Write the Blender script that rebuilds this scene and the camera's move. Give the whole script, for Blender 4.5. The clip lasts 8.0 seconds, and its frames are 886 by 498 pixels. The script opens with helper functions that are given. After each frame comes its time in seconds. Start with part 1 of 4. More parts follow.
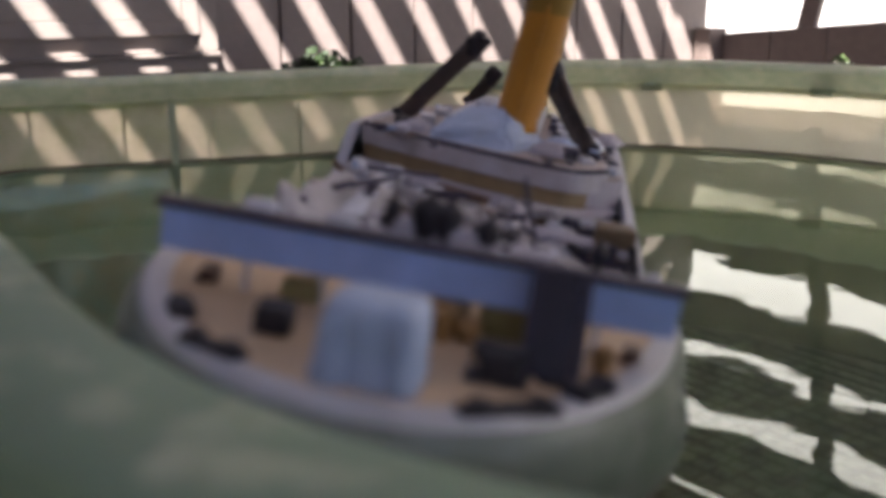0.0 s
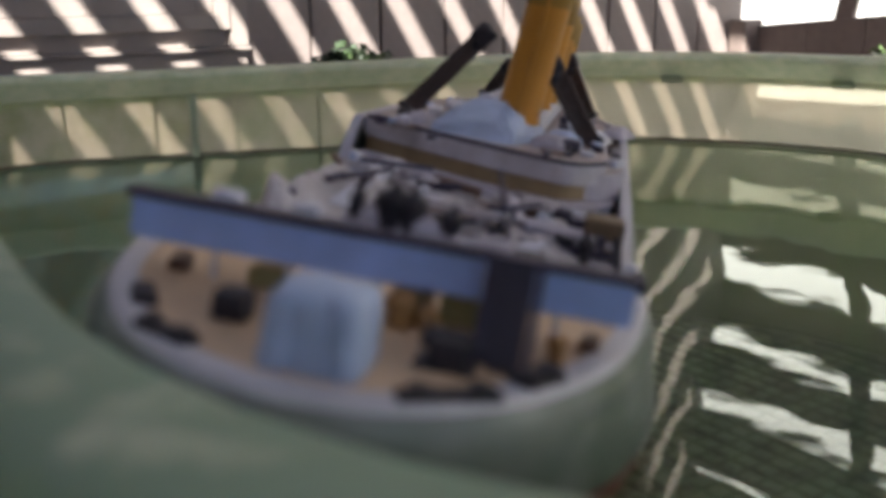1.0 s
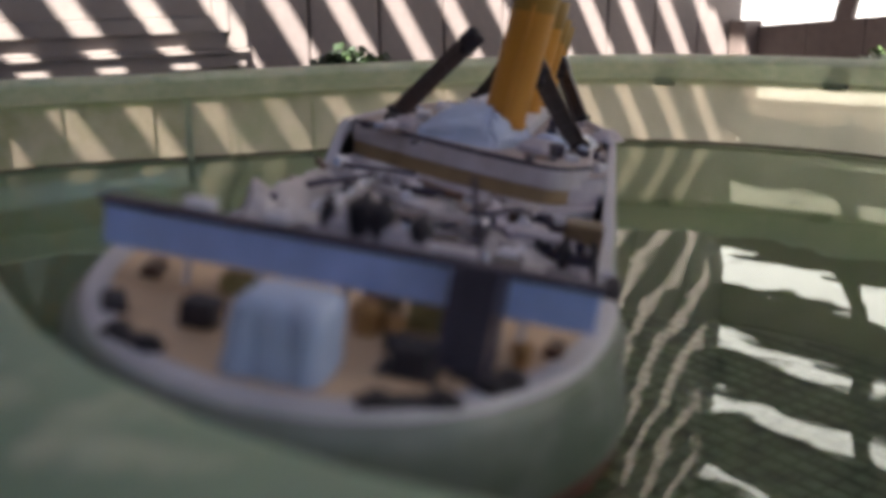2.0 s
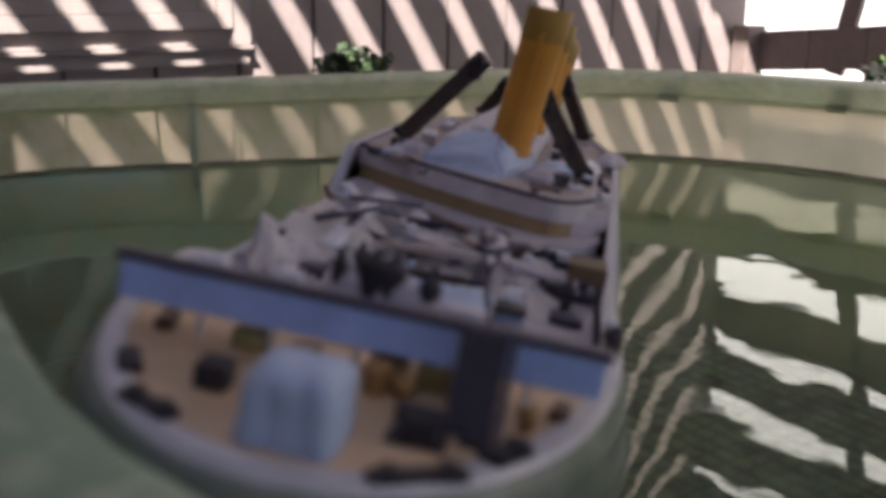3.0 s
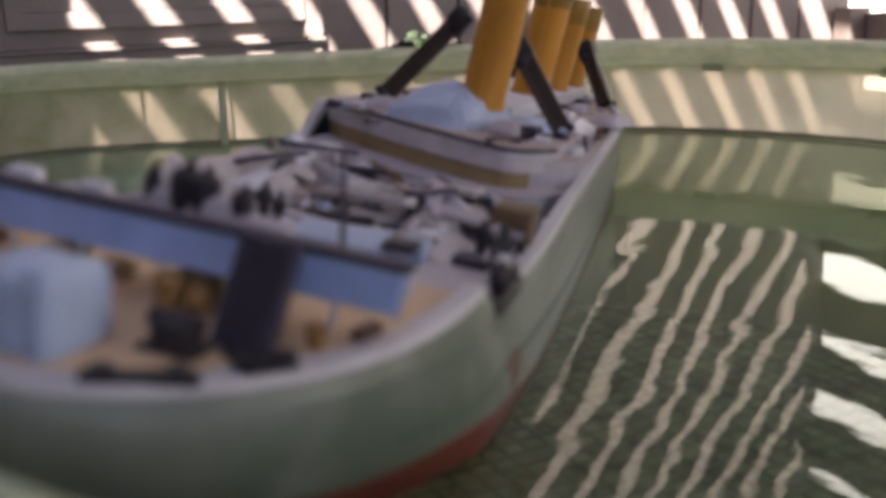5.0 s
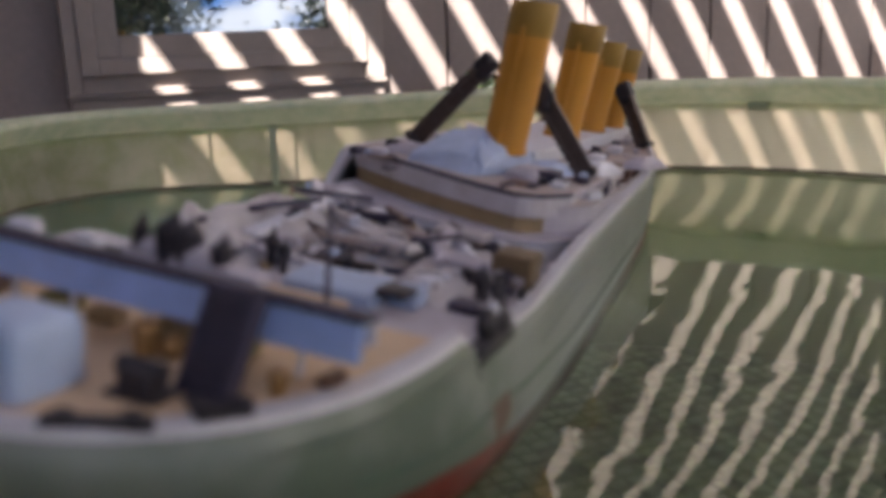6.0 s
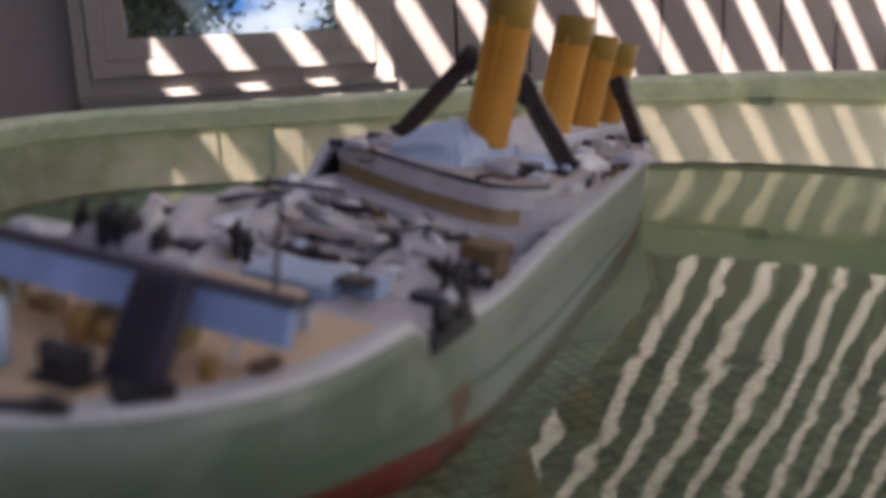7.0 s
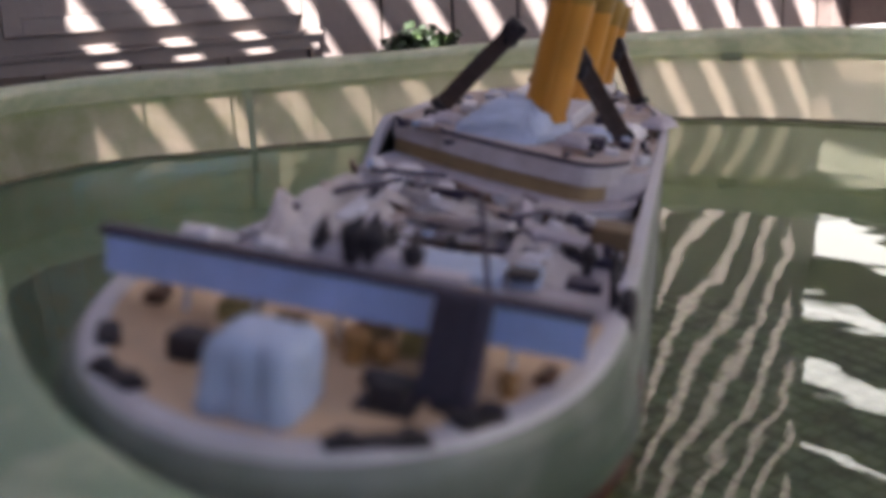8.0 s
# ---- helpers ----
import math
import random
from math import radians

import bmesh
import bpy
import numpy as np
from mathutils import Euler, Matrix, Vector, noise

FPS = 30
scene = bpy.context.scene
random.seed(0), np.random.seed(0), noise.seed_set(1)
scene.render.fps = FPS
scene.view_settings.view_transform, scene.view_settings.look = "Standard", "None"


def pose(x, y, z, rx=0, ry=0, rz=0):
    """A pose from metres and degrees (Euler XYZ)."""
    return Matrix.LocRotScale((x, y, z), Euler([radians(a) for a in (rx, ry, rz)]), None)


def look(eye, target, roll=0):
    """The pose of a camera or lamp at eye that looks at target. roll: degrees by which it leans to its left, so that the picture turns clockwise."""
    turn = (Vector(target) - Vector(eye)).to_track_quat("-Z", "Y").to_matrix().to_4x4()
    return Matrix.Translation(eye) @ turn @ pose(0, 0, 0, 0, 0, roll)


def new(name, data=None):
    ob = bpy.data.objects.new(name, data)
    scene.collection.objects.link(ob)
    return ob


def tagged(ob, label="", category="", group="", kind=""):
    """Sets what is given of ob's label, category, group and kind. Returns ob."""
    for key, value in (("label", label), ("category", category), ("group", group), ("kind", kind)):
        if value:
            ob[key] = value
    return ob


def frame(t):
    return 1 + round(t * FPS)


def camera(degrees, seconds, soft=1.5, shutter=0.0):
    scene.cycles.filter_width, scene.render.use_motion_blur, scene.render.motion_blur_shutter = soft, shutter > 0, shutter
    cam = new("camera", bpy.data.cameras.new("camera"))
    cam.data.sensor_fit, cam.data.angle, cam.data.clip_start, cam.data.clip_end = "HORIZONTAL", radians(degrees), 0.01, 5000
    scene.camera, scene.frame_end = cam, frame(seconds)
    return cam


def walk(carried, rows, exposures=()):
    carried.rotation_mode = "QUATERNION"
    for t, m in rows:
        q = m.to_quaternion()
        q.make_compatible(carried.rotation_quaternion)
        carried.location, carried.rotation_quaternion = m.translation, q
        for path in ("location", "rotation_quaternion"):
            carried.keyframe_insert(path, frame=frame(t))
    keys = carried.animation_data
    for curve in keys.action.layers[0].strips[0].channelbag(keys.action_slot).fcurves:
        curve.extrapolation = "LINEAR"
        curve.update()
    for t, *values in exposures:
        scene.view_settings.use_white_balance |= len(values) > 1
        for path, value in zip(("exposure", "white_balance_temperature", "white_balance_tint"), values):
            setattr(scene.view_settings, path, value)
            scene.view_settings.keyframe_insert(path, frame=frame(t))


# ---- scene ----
cam = camera(49.16, 8.0, soft=4.3)
cam.data.dof.use_dof, cam.data.dof.focus_distance, cam.data.dof.aperture_fstop = True, 1.9, 7.0
# seconds, x, y, z in metres, then heading, tilt and lean in degrees
PATH = [
    (0.0, -0.2809, 0.3892, 0.1981, -37.011, -14.816, 0.170),
    (0.5, -0.2831, 0.3944, 0.2005, -35.982, -14.954, -0.901),
    (1.0, -0.2615, 0.3680, 0.1979, -34.674, -15.170, 0.582),
    (2.5, -0.2524, 0.3568, 0.2098, -34.292, -15.131, 0.625),
    (3.0, -0.2561, 0.3607, 0.2287, -34.272, -15.750, -0.555),
    (3.5, -0.2362, 0.3641, 0.2242, -34.270, -16.330, 0.061),
    (4.0, -0.2001, 0.3491, 0.2069, -32.590, -16.416, 1.310),
    (5.5, -0.1374, 0.3066, 0.1868, -25.004, -14.605, 1.249),
    (6.0, -0.1203, 0.2932, 0.1955, -23.057, -13.256, 2.184),
    (6.5, -0.0963, 0.2868, 0.1849, -21.872, -12.412, 2.580),
    (7.0, -0.0907, 0.2870, 0.1856, -21.809, -12.982, 2.685),
    (7.5, -0.1604, 0.3078, 0.2072, -24.974, -14.823, 2.769),
    (8.0, -0.2169, 0.3445, 0.2193, -29.548, -16.828, 3.069),
]
walk(cam, [(t, pose(x, y, z, 90 + pitch, roll, yaw)) for t, x, y, z, yaw, pitch, roll in PATH],
     [(0.0, 2.50, 6330, 14), (1.0, 2.55, 6250, 7), (2.5, 2.40, 6330, 13), (3.5, 2.33, 6290, 16), (4.0, 2.50, 6320, 16), (5.5, 2.83, 6560, 15), (7.0, 2.77, 6320, 12), (8.0, 2.82, 6190, 17)])

# ---- light: sun through an overhead slatted roof, blue sky ----
SUN_DIR = Vector((0.51, 0.62, -0.833)).normalized()
world = bpy.data.worlds.new("sky")
scene.world = world
world.use_nodes = True
wn, wl = world.node_tree.nodes, world.node_tree.links
sky = wn.new("ShaderNodeTexSky")
sky.sky_type, sky.sun_disc = "NISHITA", False
sky.sun_elevation = math.asin(-SUN_DIR.z)
sky.sun_rotation = math.atan2(-SUN_DIR.x, -SUN_DIR.y)
cloud = wn.new("ShaderNodeTexNoise")
cloud.inputs["Scale"].default_value, cloud.inputs["Detail"].default_value = 3.2, 8.0
coord, squash = wn.new("ShaderNodeTexCoord"), wn.new("ShaderNodeMapping")
squash.inputs["Scale"].default_value = (1, 1, 3.2)
wl.new(coord.outputs["Generated"], squash.inputs["Vector"])
wl.new(squash.outputs["Vector"], cloud.inputs["Vector"])
ramp = wn.new("ShaderNodeValToRGB")
ramp.color_ramp.elements[0].position, ramp.color_ramp.elements[1].position = 0.52, 0.66
wl.new(cloud.outputs["Fac"], ramp.inputs["Fac"])
mixc = wn.new("ShaderNodeMix")
mixc.data_type = "RGBA"
wl.new(ramp.outputs["Color"], mixc.inputs["Factor"])
wl.new(sky.outputs["Color"], mixc.inputs["A"])
mixc.inputs["B"].default_value = (6.5, 6.8, 7.2, 1)
wl.new(mixc.outputs["Result"], wn["Background"].inputs["Color"])
wn["Background"].inputs["Strength"].default_value = 0.05
sun = new("sun", bpy.data.lights.new("sun", "SUN"))
sun.data.energy, sun.data.angle, sun.data.color = 5.0, radians(0.38), (1.0, 0.945, 0.86)
sun.matrix_world = look((-3, -3, 5), Vector((-3, -3, 5)) + SUN_DIR)


# ---- materials ----
def material(name, colour, rough=0.5, metal=0.0, vary=0.15, scale=40.0, bump=0.1, coarse=5.0, spec=0.5, fine=None, tint=None):
    """A surface with coarse stains and fine grain in its colour, gloss and relief."""
    m = bpy.data.materials.new(name)
    m.use_nodes = True
    n, l = m.node_tree.nodes, m.node_tree.links
    b = n["Principled BSDF"]
    tc = n.new("ShaderNodeTexCoord")
    n1, n2 = n.new("ShaderNodeTexNoise"), n.new("ShaderNodeTexNoise")
    n1.inputs["Scale"].default_value, n1.inputs["Detail"].default_value = coarse, 6
    n2.inputs["Scale"].default_value, n2.inputs["Detail"].default_value = scale, 8
    for k in (n1, n2):
        l.new(tc.outputs["Object"], k.inputs["Vector"])
    add = n.new("ShaderNodeMath")
    add.operation = "ADD"
    l.new(n1.outputs["Fac"], add.inputs[0])
    l.new(n2.outputs["Fac"], add.inputs[1])
    rg = n.new("ShaderNodeMapRange")
    rg.inputs["From Min"].default_value, rg.inputs["From Max"].default_value = 0.6, 1.4
    l.new(add.outputs[0], rg.inputs["Value"])
    mx = n.new("ShaderNodeMix")
    mx.data_type = "RGBA"
    lo = tint or [c * (1 - vary) for c in colour]
    hi = [min(1, c * (1 + vary)) for c in colour]
    mx.inputs["A"].default_value, mx.inputs["B"].default_value = (*lo, 1), (*hi, 1)
    l.new(rg.outputs["Result"], mx.inputs["Factor"])
    info, hsv = n.new("ShaderNodeObjectInfo"), n.new("ShaderNodeHueSaturation")
    rv = n.new("ShaderNodeMapRange")
    rv.inputs["To Min"].default_value, rv.inputs["To Max"].default_value = 0.93, 1.07
    l.new(info.outputs["Random"], rv.inputs["Value"])
    l.new(rv.outputs["Result"], hsv.inputs["Value"])
    l.new(mx.outputs["Result"], hsv.inputs["Color"])
    l.new(hsv.outputs["Color"], b.inputs["Base Color"])
    rr = n.new("ShaderNodeMapRange")
    rr.inputs["To Min"].default_value, rr.inputs["To Max"].default_value = max(0.02, rough - 0.12), min(1, rough + 0.12)
    l.new(n2.outputs["Fac"], rr.inputs["Value"])
    l.new(rr.outputs["Result"], b.inputs["Roughness"])
    b.inputs["Metallic"].default_value = metal
    b.inputs["Specular IOR Level"].default_value = spec
    if bump:
        bp = n.new("ShaderNodeBump")
        bp.inputs["Strength"].default_value, bp.inputs["Distance"].default_value = bump, 0.002
        l.new(n2.outputs["Fac"], bp.inputs["Height"])
        l.new(bp.outputs["Normal"], b.inputs["Normal"])
    return m


M_SIDING = material("siding_paint", (0.221, 0.18, 0.167), 0.6, vary=0.12, scale=60, coarse=3, bump=0.25)
M_TRIM = material("trim_paint", (0.241, 0.202, 0.185), 0.5, vary=0.10, scale=50, coarse=4, bump=0.15)
def translucent(m, colour, share):
    """Lets part of the light through a thin plastic."""
    n, l = m.node_tree.nodes, m.node_tree.links
    t, x = n.new("ShaderNodeBsdfTranslucent"), n.new("ShaderNodeMixShader")
    t.inputs["Color"].default_value, x.inputs["Fac"].default_value = (*colour, 1), share
    l.new(n["Principled BSDF"].outputs["BSDF"], x.inputs[1])
    l.new(t.outputs["BSDF"], x.inputs[2])
    l.new(x.outputs["Shader"], n["Material Output"].inputs["Surface"])
    return m


def see_through(m, colour, share, cloudy=0.0):
    """Lets part of the view through a clear plastic."""
    n, l = m.node_tree.nodes, m.node_tree.links
    t, x = n.new("ShaderNodeBsdfTransparent"), n.new("ShaderNodeMixShader")
    t.inputs["Color"].default_value, x.inputs["Fac"].default_value = (*colour, 1), share
    l.new(n["Material Output"].inputs["Surface"].links[0].from_socket, x.inputs[1])
    l.new(t.outputs["BSDF"], x.inputs[2])
    l.new(x.outputs["Shader"], n["Material Output"].inputs["Surface"])
    if cloudy:
        tc, mp, ns, rg = n.new("ShaderNodeTexCoord"), n.new("ShaderNodeMapping"), n.new("ShaderNodeTexNoise"), n.new("ShaderNodeMapRange")
        mp.inputs["Location"].default_value = (0.9, 0.4, 0.0)
        ns.inputs["Scale"].default_value, ns.inputs["Detail"].default_value = 3.2, 4
        rg.inputs["From Min"].default_value, rg.inputs["From Max"].default_value = 0.36, 0.60
        rg.inputs["To Min"].default_value, rg.inputs["To Max"].default_value = share - cloudy, share + 0.06
        l.new(tc.outputs["Object"], mp.inputs["Vector"])
        l.new(mp.outputs["Vector"], ns.inputs["Vector"])
        l.new(ns.outputs["Fac"], rg.inputs["Value"])
        l.new(rg.outputs["Result"], x.inputs["Fac"])
    return m


M_TUB = see_through(translucent(material("tub_plastic", (0.86, 0.87, 0.79), 0.3, vary=0.1, scale=14, coarse=4, bump=0.06, tint=(0.72, 0.77, 0.65)), (0.95, 0.95, 0.86), 0.72), (0.965, 0.948, 0.845), 0.52, 0.16)
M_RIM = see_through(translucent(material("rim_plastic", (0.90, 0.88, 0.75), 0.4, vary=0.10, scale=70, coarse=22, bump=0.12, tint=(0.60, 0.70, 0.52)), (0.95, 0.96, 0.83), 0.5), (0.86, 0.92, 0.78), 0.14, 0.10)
def painted_tint(m, centre, reach, colour):
    """A tint fading from one point, broken by noise; stands in for light, shade or haze."""
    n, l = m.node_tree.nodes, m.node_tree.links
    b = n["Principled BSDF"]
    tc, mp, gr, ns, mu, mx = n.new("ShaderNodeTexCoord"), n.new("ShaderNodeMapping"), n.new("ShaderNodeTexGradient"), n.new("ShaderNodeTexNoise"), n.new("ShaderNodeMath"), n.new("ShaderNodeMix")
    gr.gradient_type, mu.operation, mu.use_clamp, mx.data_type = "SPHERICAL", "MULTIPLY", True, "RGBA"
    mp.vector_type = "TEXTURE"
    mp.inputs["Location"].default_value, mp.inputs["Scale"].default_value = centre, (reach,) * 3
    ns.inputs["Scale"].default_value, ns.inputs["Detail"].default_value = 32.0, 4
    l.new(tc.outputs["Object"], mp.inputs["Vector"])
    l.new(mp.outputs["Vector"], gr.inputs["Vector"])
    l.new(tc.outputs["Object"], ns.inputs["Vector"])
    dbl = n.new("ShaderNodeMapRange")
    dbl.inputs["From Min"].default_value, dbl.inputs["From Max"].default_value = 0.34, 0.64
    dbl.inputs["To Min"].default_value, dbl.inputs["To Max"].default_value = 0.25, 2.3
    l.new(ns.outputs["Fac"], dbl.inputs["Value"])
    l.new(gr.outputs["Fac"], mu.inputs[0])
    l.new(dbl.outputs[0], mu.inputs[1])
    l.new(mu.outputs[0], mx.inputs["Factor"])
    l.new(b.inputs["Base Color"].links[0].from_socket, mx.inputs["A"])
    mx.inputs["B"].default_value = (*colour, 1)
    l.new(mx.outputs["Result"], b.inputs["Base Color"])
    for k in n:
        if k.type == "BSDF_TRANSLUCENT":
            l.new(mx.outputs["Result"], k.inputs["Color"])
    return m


# near-left rim painted darker and greener: its shade is in the colour
painted_tint(M_RIM, (-0.24, 0.60, 0.08), 0.75, (0.42, 0.54, 0.42))
# left side tinted green by hand, for haze of plastic met at a slant
painted_tint(M_TUB, (-0.20, 1.15, 0.0), 0.75, (0.58, 0.70, 0.48))
M_LOWER = translucent(material("algae_plastic", (0.64, 0.68, 0.50), 0.35, vary=0.12, scale=14, coarse=6, bump=0.08, tint=(0.44, 0.54, 0.36)), (0.88, 0.94, 0.75), 0.56)
# teal on the left: bluish sky reflection put into the wall's colour
painted_tint(M_LOWER, (-0.20, 1.35, -0.10), 0.65, (0.46, 0.68, 0.60))
M_RIB = material("rib_plastic", (0.31, 0.345, 0.26), 0.4, vary=0.15, scale=20, coarse=5, bump=0.1)
M_FLOOR = material("tub_floor", (0.40, 0.44, 0.33), 0.4, vary=0.25, scale=16, coarse=6, bump=0.08)
# paler patch on floor and ribs beside the hull: light painted into the colour
painted_tint(M_FLOOR, (0.26, 1.08, -0.215), 0.58, (0.84, 0.92, 0.60))
painted_tint(M_RIB, (0.26, 1.08, -0.215), 0.58, (0.58, 0.67, 0.42))
M_STAIN = material("water_stain", (0.13, 0.12, 0.085), 0.5, vary=0.4, scale=40, coarse=12, bump=0.1)
M_SEAM = material("seam_plastic", (0.40, 0.45, 0.31), 0.45, vary=0.2, scale=30, coarse=6, bump=0.1)
M_FENCE = material("fence_wood", (0.17, 0.13, 0.115), 0.7, vary=0.2, scale=40, coarse=4, bump=0.3)
M_SLAT = material("slat_wood", (0.30, 0.22, 0.17), 0.7, vary=0.2, scale=40, coarse=4, bump=0.3)
M_GROUND = material("paving", (0.14, 0.13, 0.12), 0.85, vary=0.2, scale=30, coarse=1.5, bump=0.3)
# white hull sides kept far darker than the bulwark; their shade is in the colour
M_HULLSHADED = material("hull_paint_shaded", (0.205, 0.216, 0.208), 0.4, vary=0.1, scale=60, coarse=14, bump=0.1, tint=(0.135, 0.16, 0.13))
# dark green low on the starboard quarter: streaky stain plus painted shade
painted_tint(M_HULLSHADED, (0.04, -0.085, -0.085), 0.15, (0.085, 0.115, 0.085))
M_BULWARK = material("bulwark_paint", (0.47, 0.46, 0.51), 0.45, vary=0.12, scale=60, coarse=18, bump=0.1)
M_RED = material("hull_red", (0.165, 0.030, 0.022), 0.45, vary=0.25, scale=70, coarse=20)
M_DECK = material("deck_tan", (0.55, 0.395, 0.26), 0.6, vary=0.15, scale=90, coarse=18, bump=0.15)
M_WHITE = material("white_plastic", (0.588, 0.588, 0.655), 0.45, vary=0.1, scale=80, coarse=25, bump=0.1)
M_BLUEWHITE = material("bluish_canvas", (0.36, 0.44, 0.62), 0.55, vary=0.1, scale=80, coarse=20, bump=0.1)
M_BEAM = material("pale_blue_paint", (0.34, 0.45, 0.80), 0.5, vary=0.14, scale=80, coarse=20, bump=0.1)
M_BLACK = material("black_plastic", (0.029, 0.025, 0.031), 0.5, vary=0.3, scale=60, coarse=20, bump=0.1, spec=0.3)
M_NAVY = material("navy_paint", (0.038, 0.031, 0.060), 0.5, vary=0.3, scale=80, coarse=25, bump=0.1)
M_SHEET = material("crumpled_plastic", (0.50, 0.475, 0.505), 0.5, vary=0.12, scale=60, coarse=34, bump=0.15, tint=(0.33, 0.285, 0.275))
M_DARKWOOD = material("dark_wood", (0.12, 0.075, 0.036), 0.6, vary=0.3, scale=70, coarse=20, bump=0.2)
M_RUST = material("brown_plastic", (0.11, 0.055, 0.035), 0.5, vary=0.3, scale=60, coarse=20, bump=0.1)
M_FUNNEL = material("funnel_ochre", (0.535, 0.232, 0.024), 0.45, vary=0.12, scale=50, coarse=14, bump=0.08)
M_BROWN = material("brown_wood", (0.255, 0.178, 0.093), 0.6, vary=0.25, scale=70, coarse=20, bump=0.2)
M_OLIVE = material("olive_box", (0.24, 0.20, 0.08), 0.6, vary=0.25, scale=70, coarse=20, bump=0.2)
M_DECKGREY = material("lilac_deck", (0.42, 0.386, 0.437), 0.6, vary=0.15, scale=80, coarse=20, bump=0.15)
M_DAVIT = material("davit_brown", (0.055, 0.035, 0.03), 0.5, vary=0.3, scale=60, coarse=20, bump=0.15)
M_SOOT = material("funnel_soot", (0.289, 0.162, 0.025), 0.55, vary=0.25, scale=50, coarse=16, bump=0.1)
M_STUCCO = material("white_stucco", (0.74, 0.70, 0.67), 0.8, vary=0.06, scale=30, coarse=2, bump=0.2)
M_LEAF = material("leaf", (0.026, 0.044, 0.018), 0.5, vary=0.4, scale=20, coarse=6, bump=0.05)
M_BARK = material("bark", (0.13, 0.09, 0.06), 0.85, vary=0.3, scale=25, coarse=5, bump=0.4)
M_WOOD = material("table_wood", (0.30, 0.20, 0.12), 0.6, vary=0.2, scale=30, coarse=5, bump=0.2)


def water_material():
    m = bpy.data.materials.new("water")
    m.use_nodes = True
    n, l = m.node_tree.nodes, m.node_tree.links
    n.remove(n["Principled BSDF"])
    out = n["Material Output"]
    tr, gl, mix, fr = n.new("ShaderNodeBsdfTransparent"), n.new("ShaderNodeBsdfGlossy"), n.new("ShaderNodeMixShader"), n.new("ShaderNodeFresnel")
    tr.inputs["Color"].default_value = (0.86, 0.92, 0.83, 1)
    murk, body = n.new("ShaderNodeBsdfDiffuse"), n.new("ShaderNodeMixShader")
    body.inputs["Fac"].default_value = 0.36
    silt, shade = n.new("ShaderNodeTexNoise"), n.new("ShaderNodeMix")
    silt.inputs["Scale"].default_value, silt.inputs["Detail"].default_value, shade.data_type = 11.0, 7, "RGBA"
    shade.inputs["A"].default_value, shade.inputs["B"].default_value = (0.085, 0.112, 0.085, 1), (0.265, 0.315, 0.215, 1)
    l.new(silt.outputs["Fac"], shade.inputs["Factor"])
    l.new(shade.outputs["Result"], murk.inputs["Color"])
    gl.inputs["Roughness"].default_value, gl.inputs["Color"].default_value = 0.012, (0.88, 0.93, 0.88, 1)
    fr.inputs["IOR"].default_value = 1.70
    tc, n1, n2 = n.new("ShaderNodeTexCoord"), n.new("ShaderNodeTexNoise"), n.new("ShaderNodeTexNoise")
    n1.inputs["Scale"].default_value, n1.inputs["Detail"].default_value = 7.0, 1.0
    n2.inputs["Scale"].default_value, n2.inputs["Detail"].default_value = 30.0, 1.0
    for k in (n1, n2, silt):
        l.new(tc.outputs["Object"], k.inputs["Vector"])
    b1, b2 = n.new("ShaderNodeBump"), n.new("ShaderNodeBump")
    b1.inputs["Strength"].default_value, b1.inputs["Distance"].default_value = 1.0, 0.0009
    b2.inputs["Strength"].default_value, b2.inputs["Distance"].default_value = 1.0, 0.0002
    l.new(n1.outputs["Fac"], b1.inputs["Height"])
    l.new(n2.outputs["Fac"], b2.inputs["Height"])
    l.new(b1.outputs["Normal"], b2.inputs["Normal"])
    for k in (gl, fr):
        l.new(b2.outputs["Normal"], k.inputs["Normal"])
    l.new(fr.outputs["Fac"], mix.inputs["Fac"])
    l.new(tr.outputs["BSDF"], body.inputs[1])
    l.new(murk.outputs["BSDF"], body.inputs[2])
    l.new(body.outputs["Shader"], mix.inputs[1])
    l.new(gl.outputs["BSDF"], mix.inputs[2])
    l.new(mix.outputs["Shader"], out.inputs["Surface"])
    return m


def glass_material():
    m = bpy.data.materials.new("window_glass")
    m.use_nodes = True
    b = m.node_tree.nodes["Principled BSDF"]
    b.inputs["Base Color"].default_value = (0.02, 0.025, 0.03, 1)
    b.inputs["Roughness"].default_value = 0.02
    b.inputs["Specular IOR Level"].default_value = 1.0
    b.inputs["IOR"].default_value = 2.4
    return m


M_WATER, M_GLASS = water_material(), glass_material()


# ---- mesh helpers ----
def mesh_of(name, bm, mat, smooth=False):
    me = bpy.data.meshes.new(name)
    bmesh.ops.recalc_face_normals(bm, faces=bm.faces)
    if smooth:
        for fc in bm.faces:
            fc.smooth = True
    bm.to_mesh(me)
    bm.free()
    for k in mat if isinstance(mat, (list, tuple)) else [mat]:
        me.materials.append(k)
    if smooth:
        me.set_sharp_from_angle(angle=radians(40))
    return me


def part(name, bm, mat, parent=None, label="", smooth=False):
    """Links a bmesh as one mesh object, under a thing or a part where one is given."""
    ob = new(name, mesh_of(name, bm, mat, smooth))
    ob.parent = parent
    if label:
        ob["label"] = label
    return ob


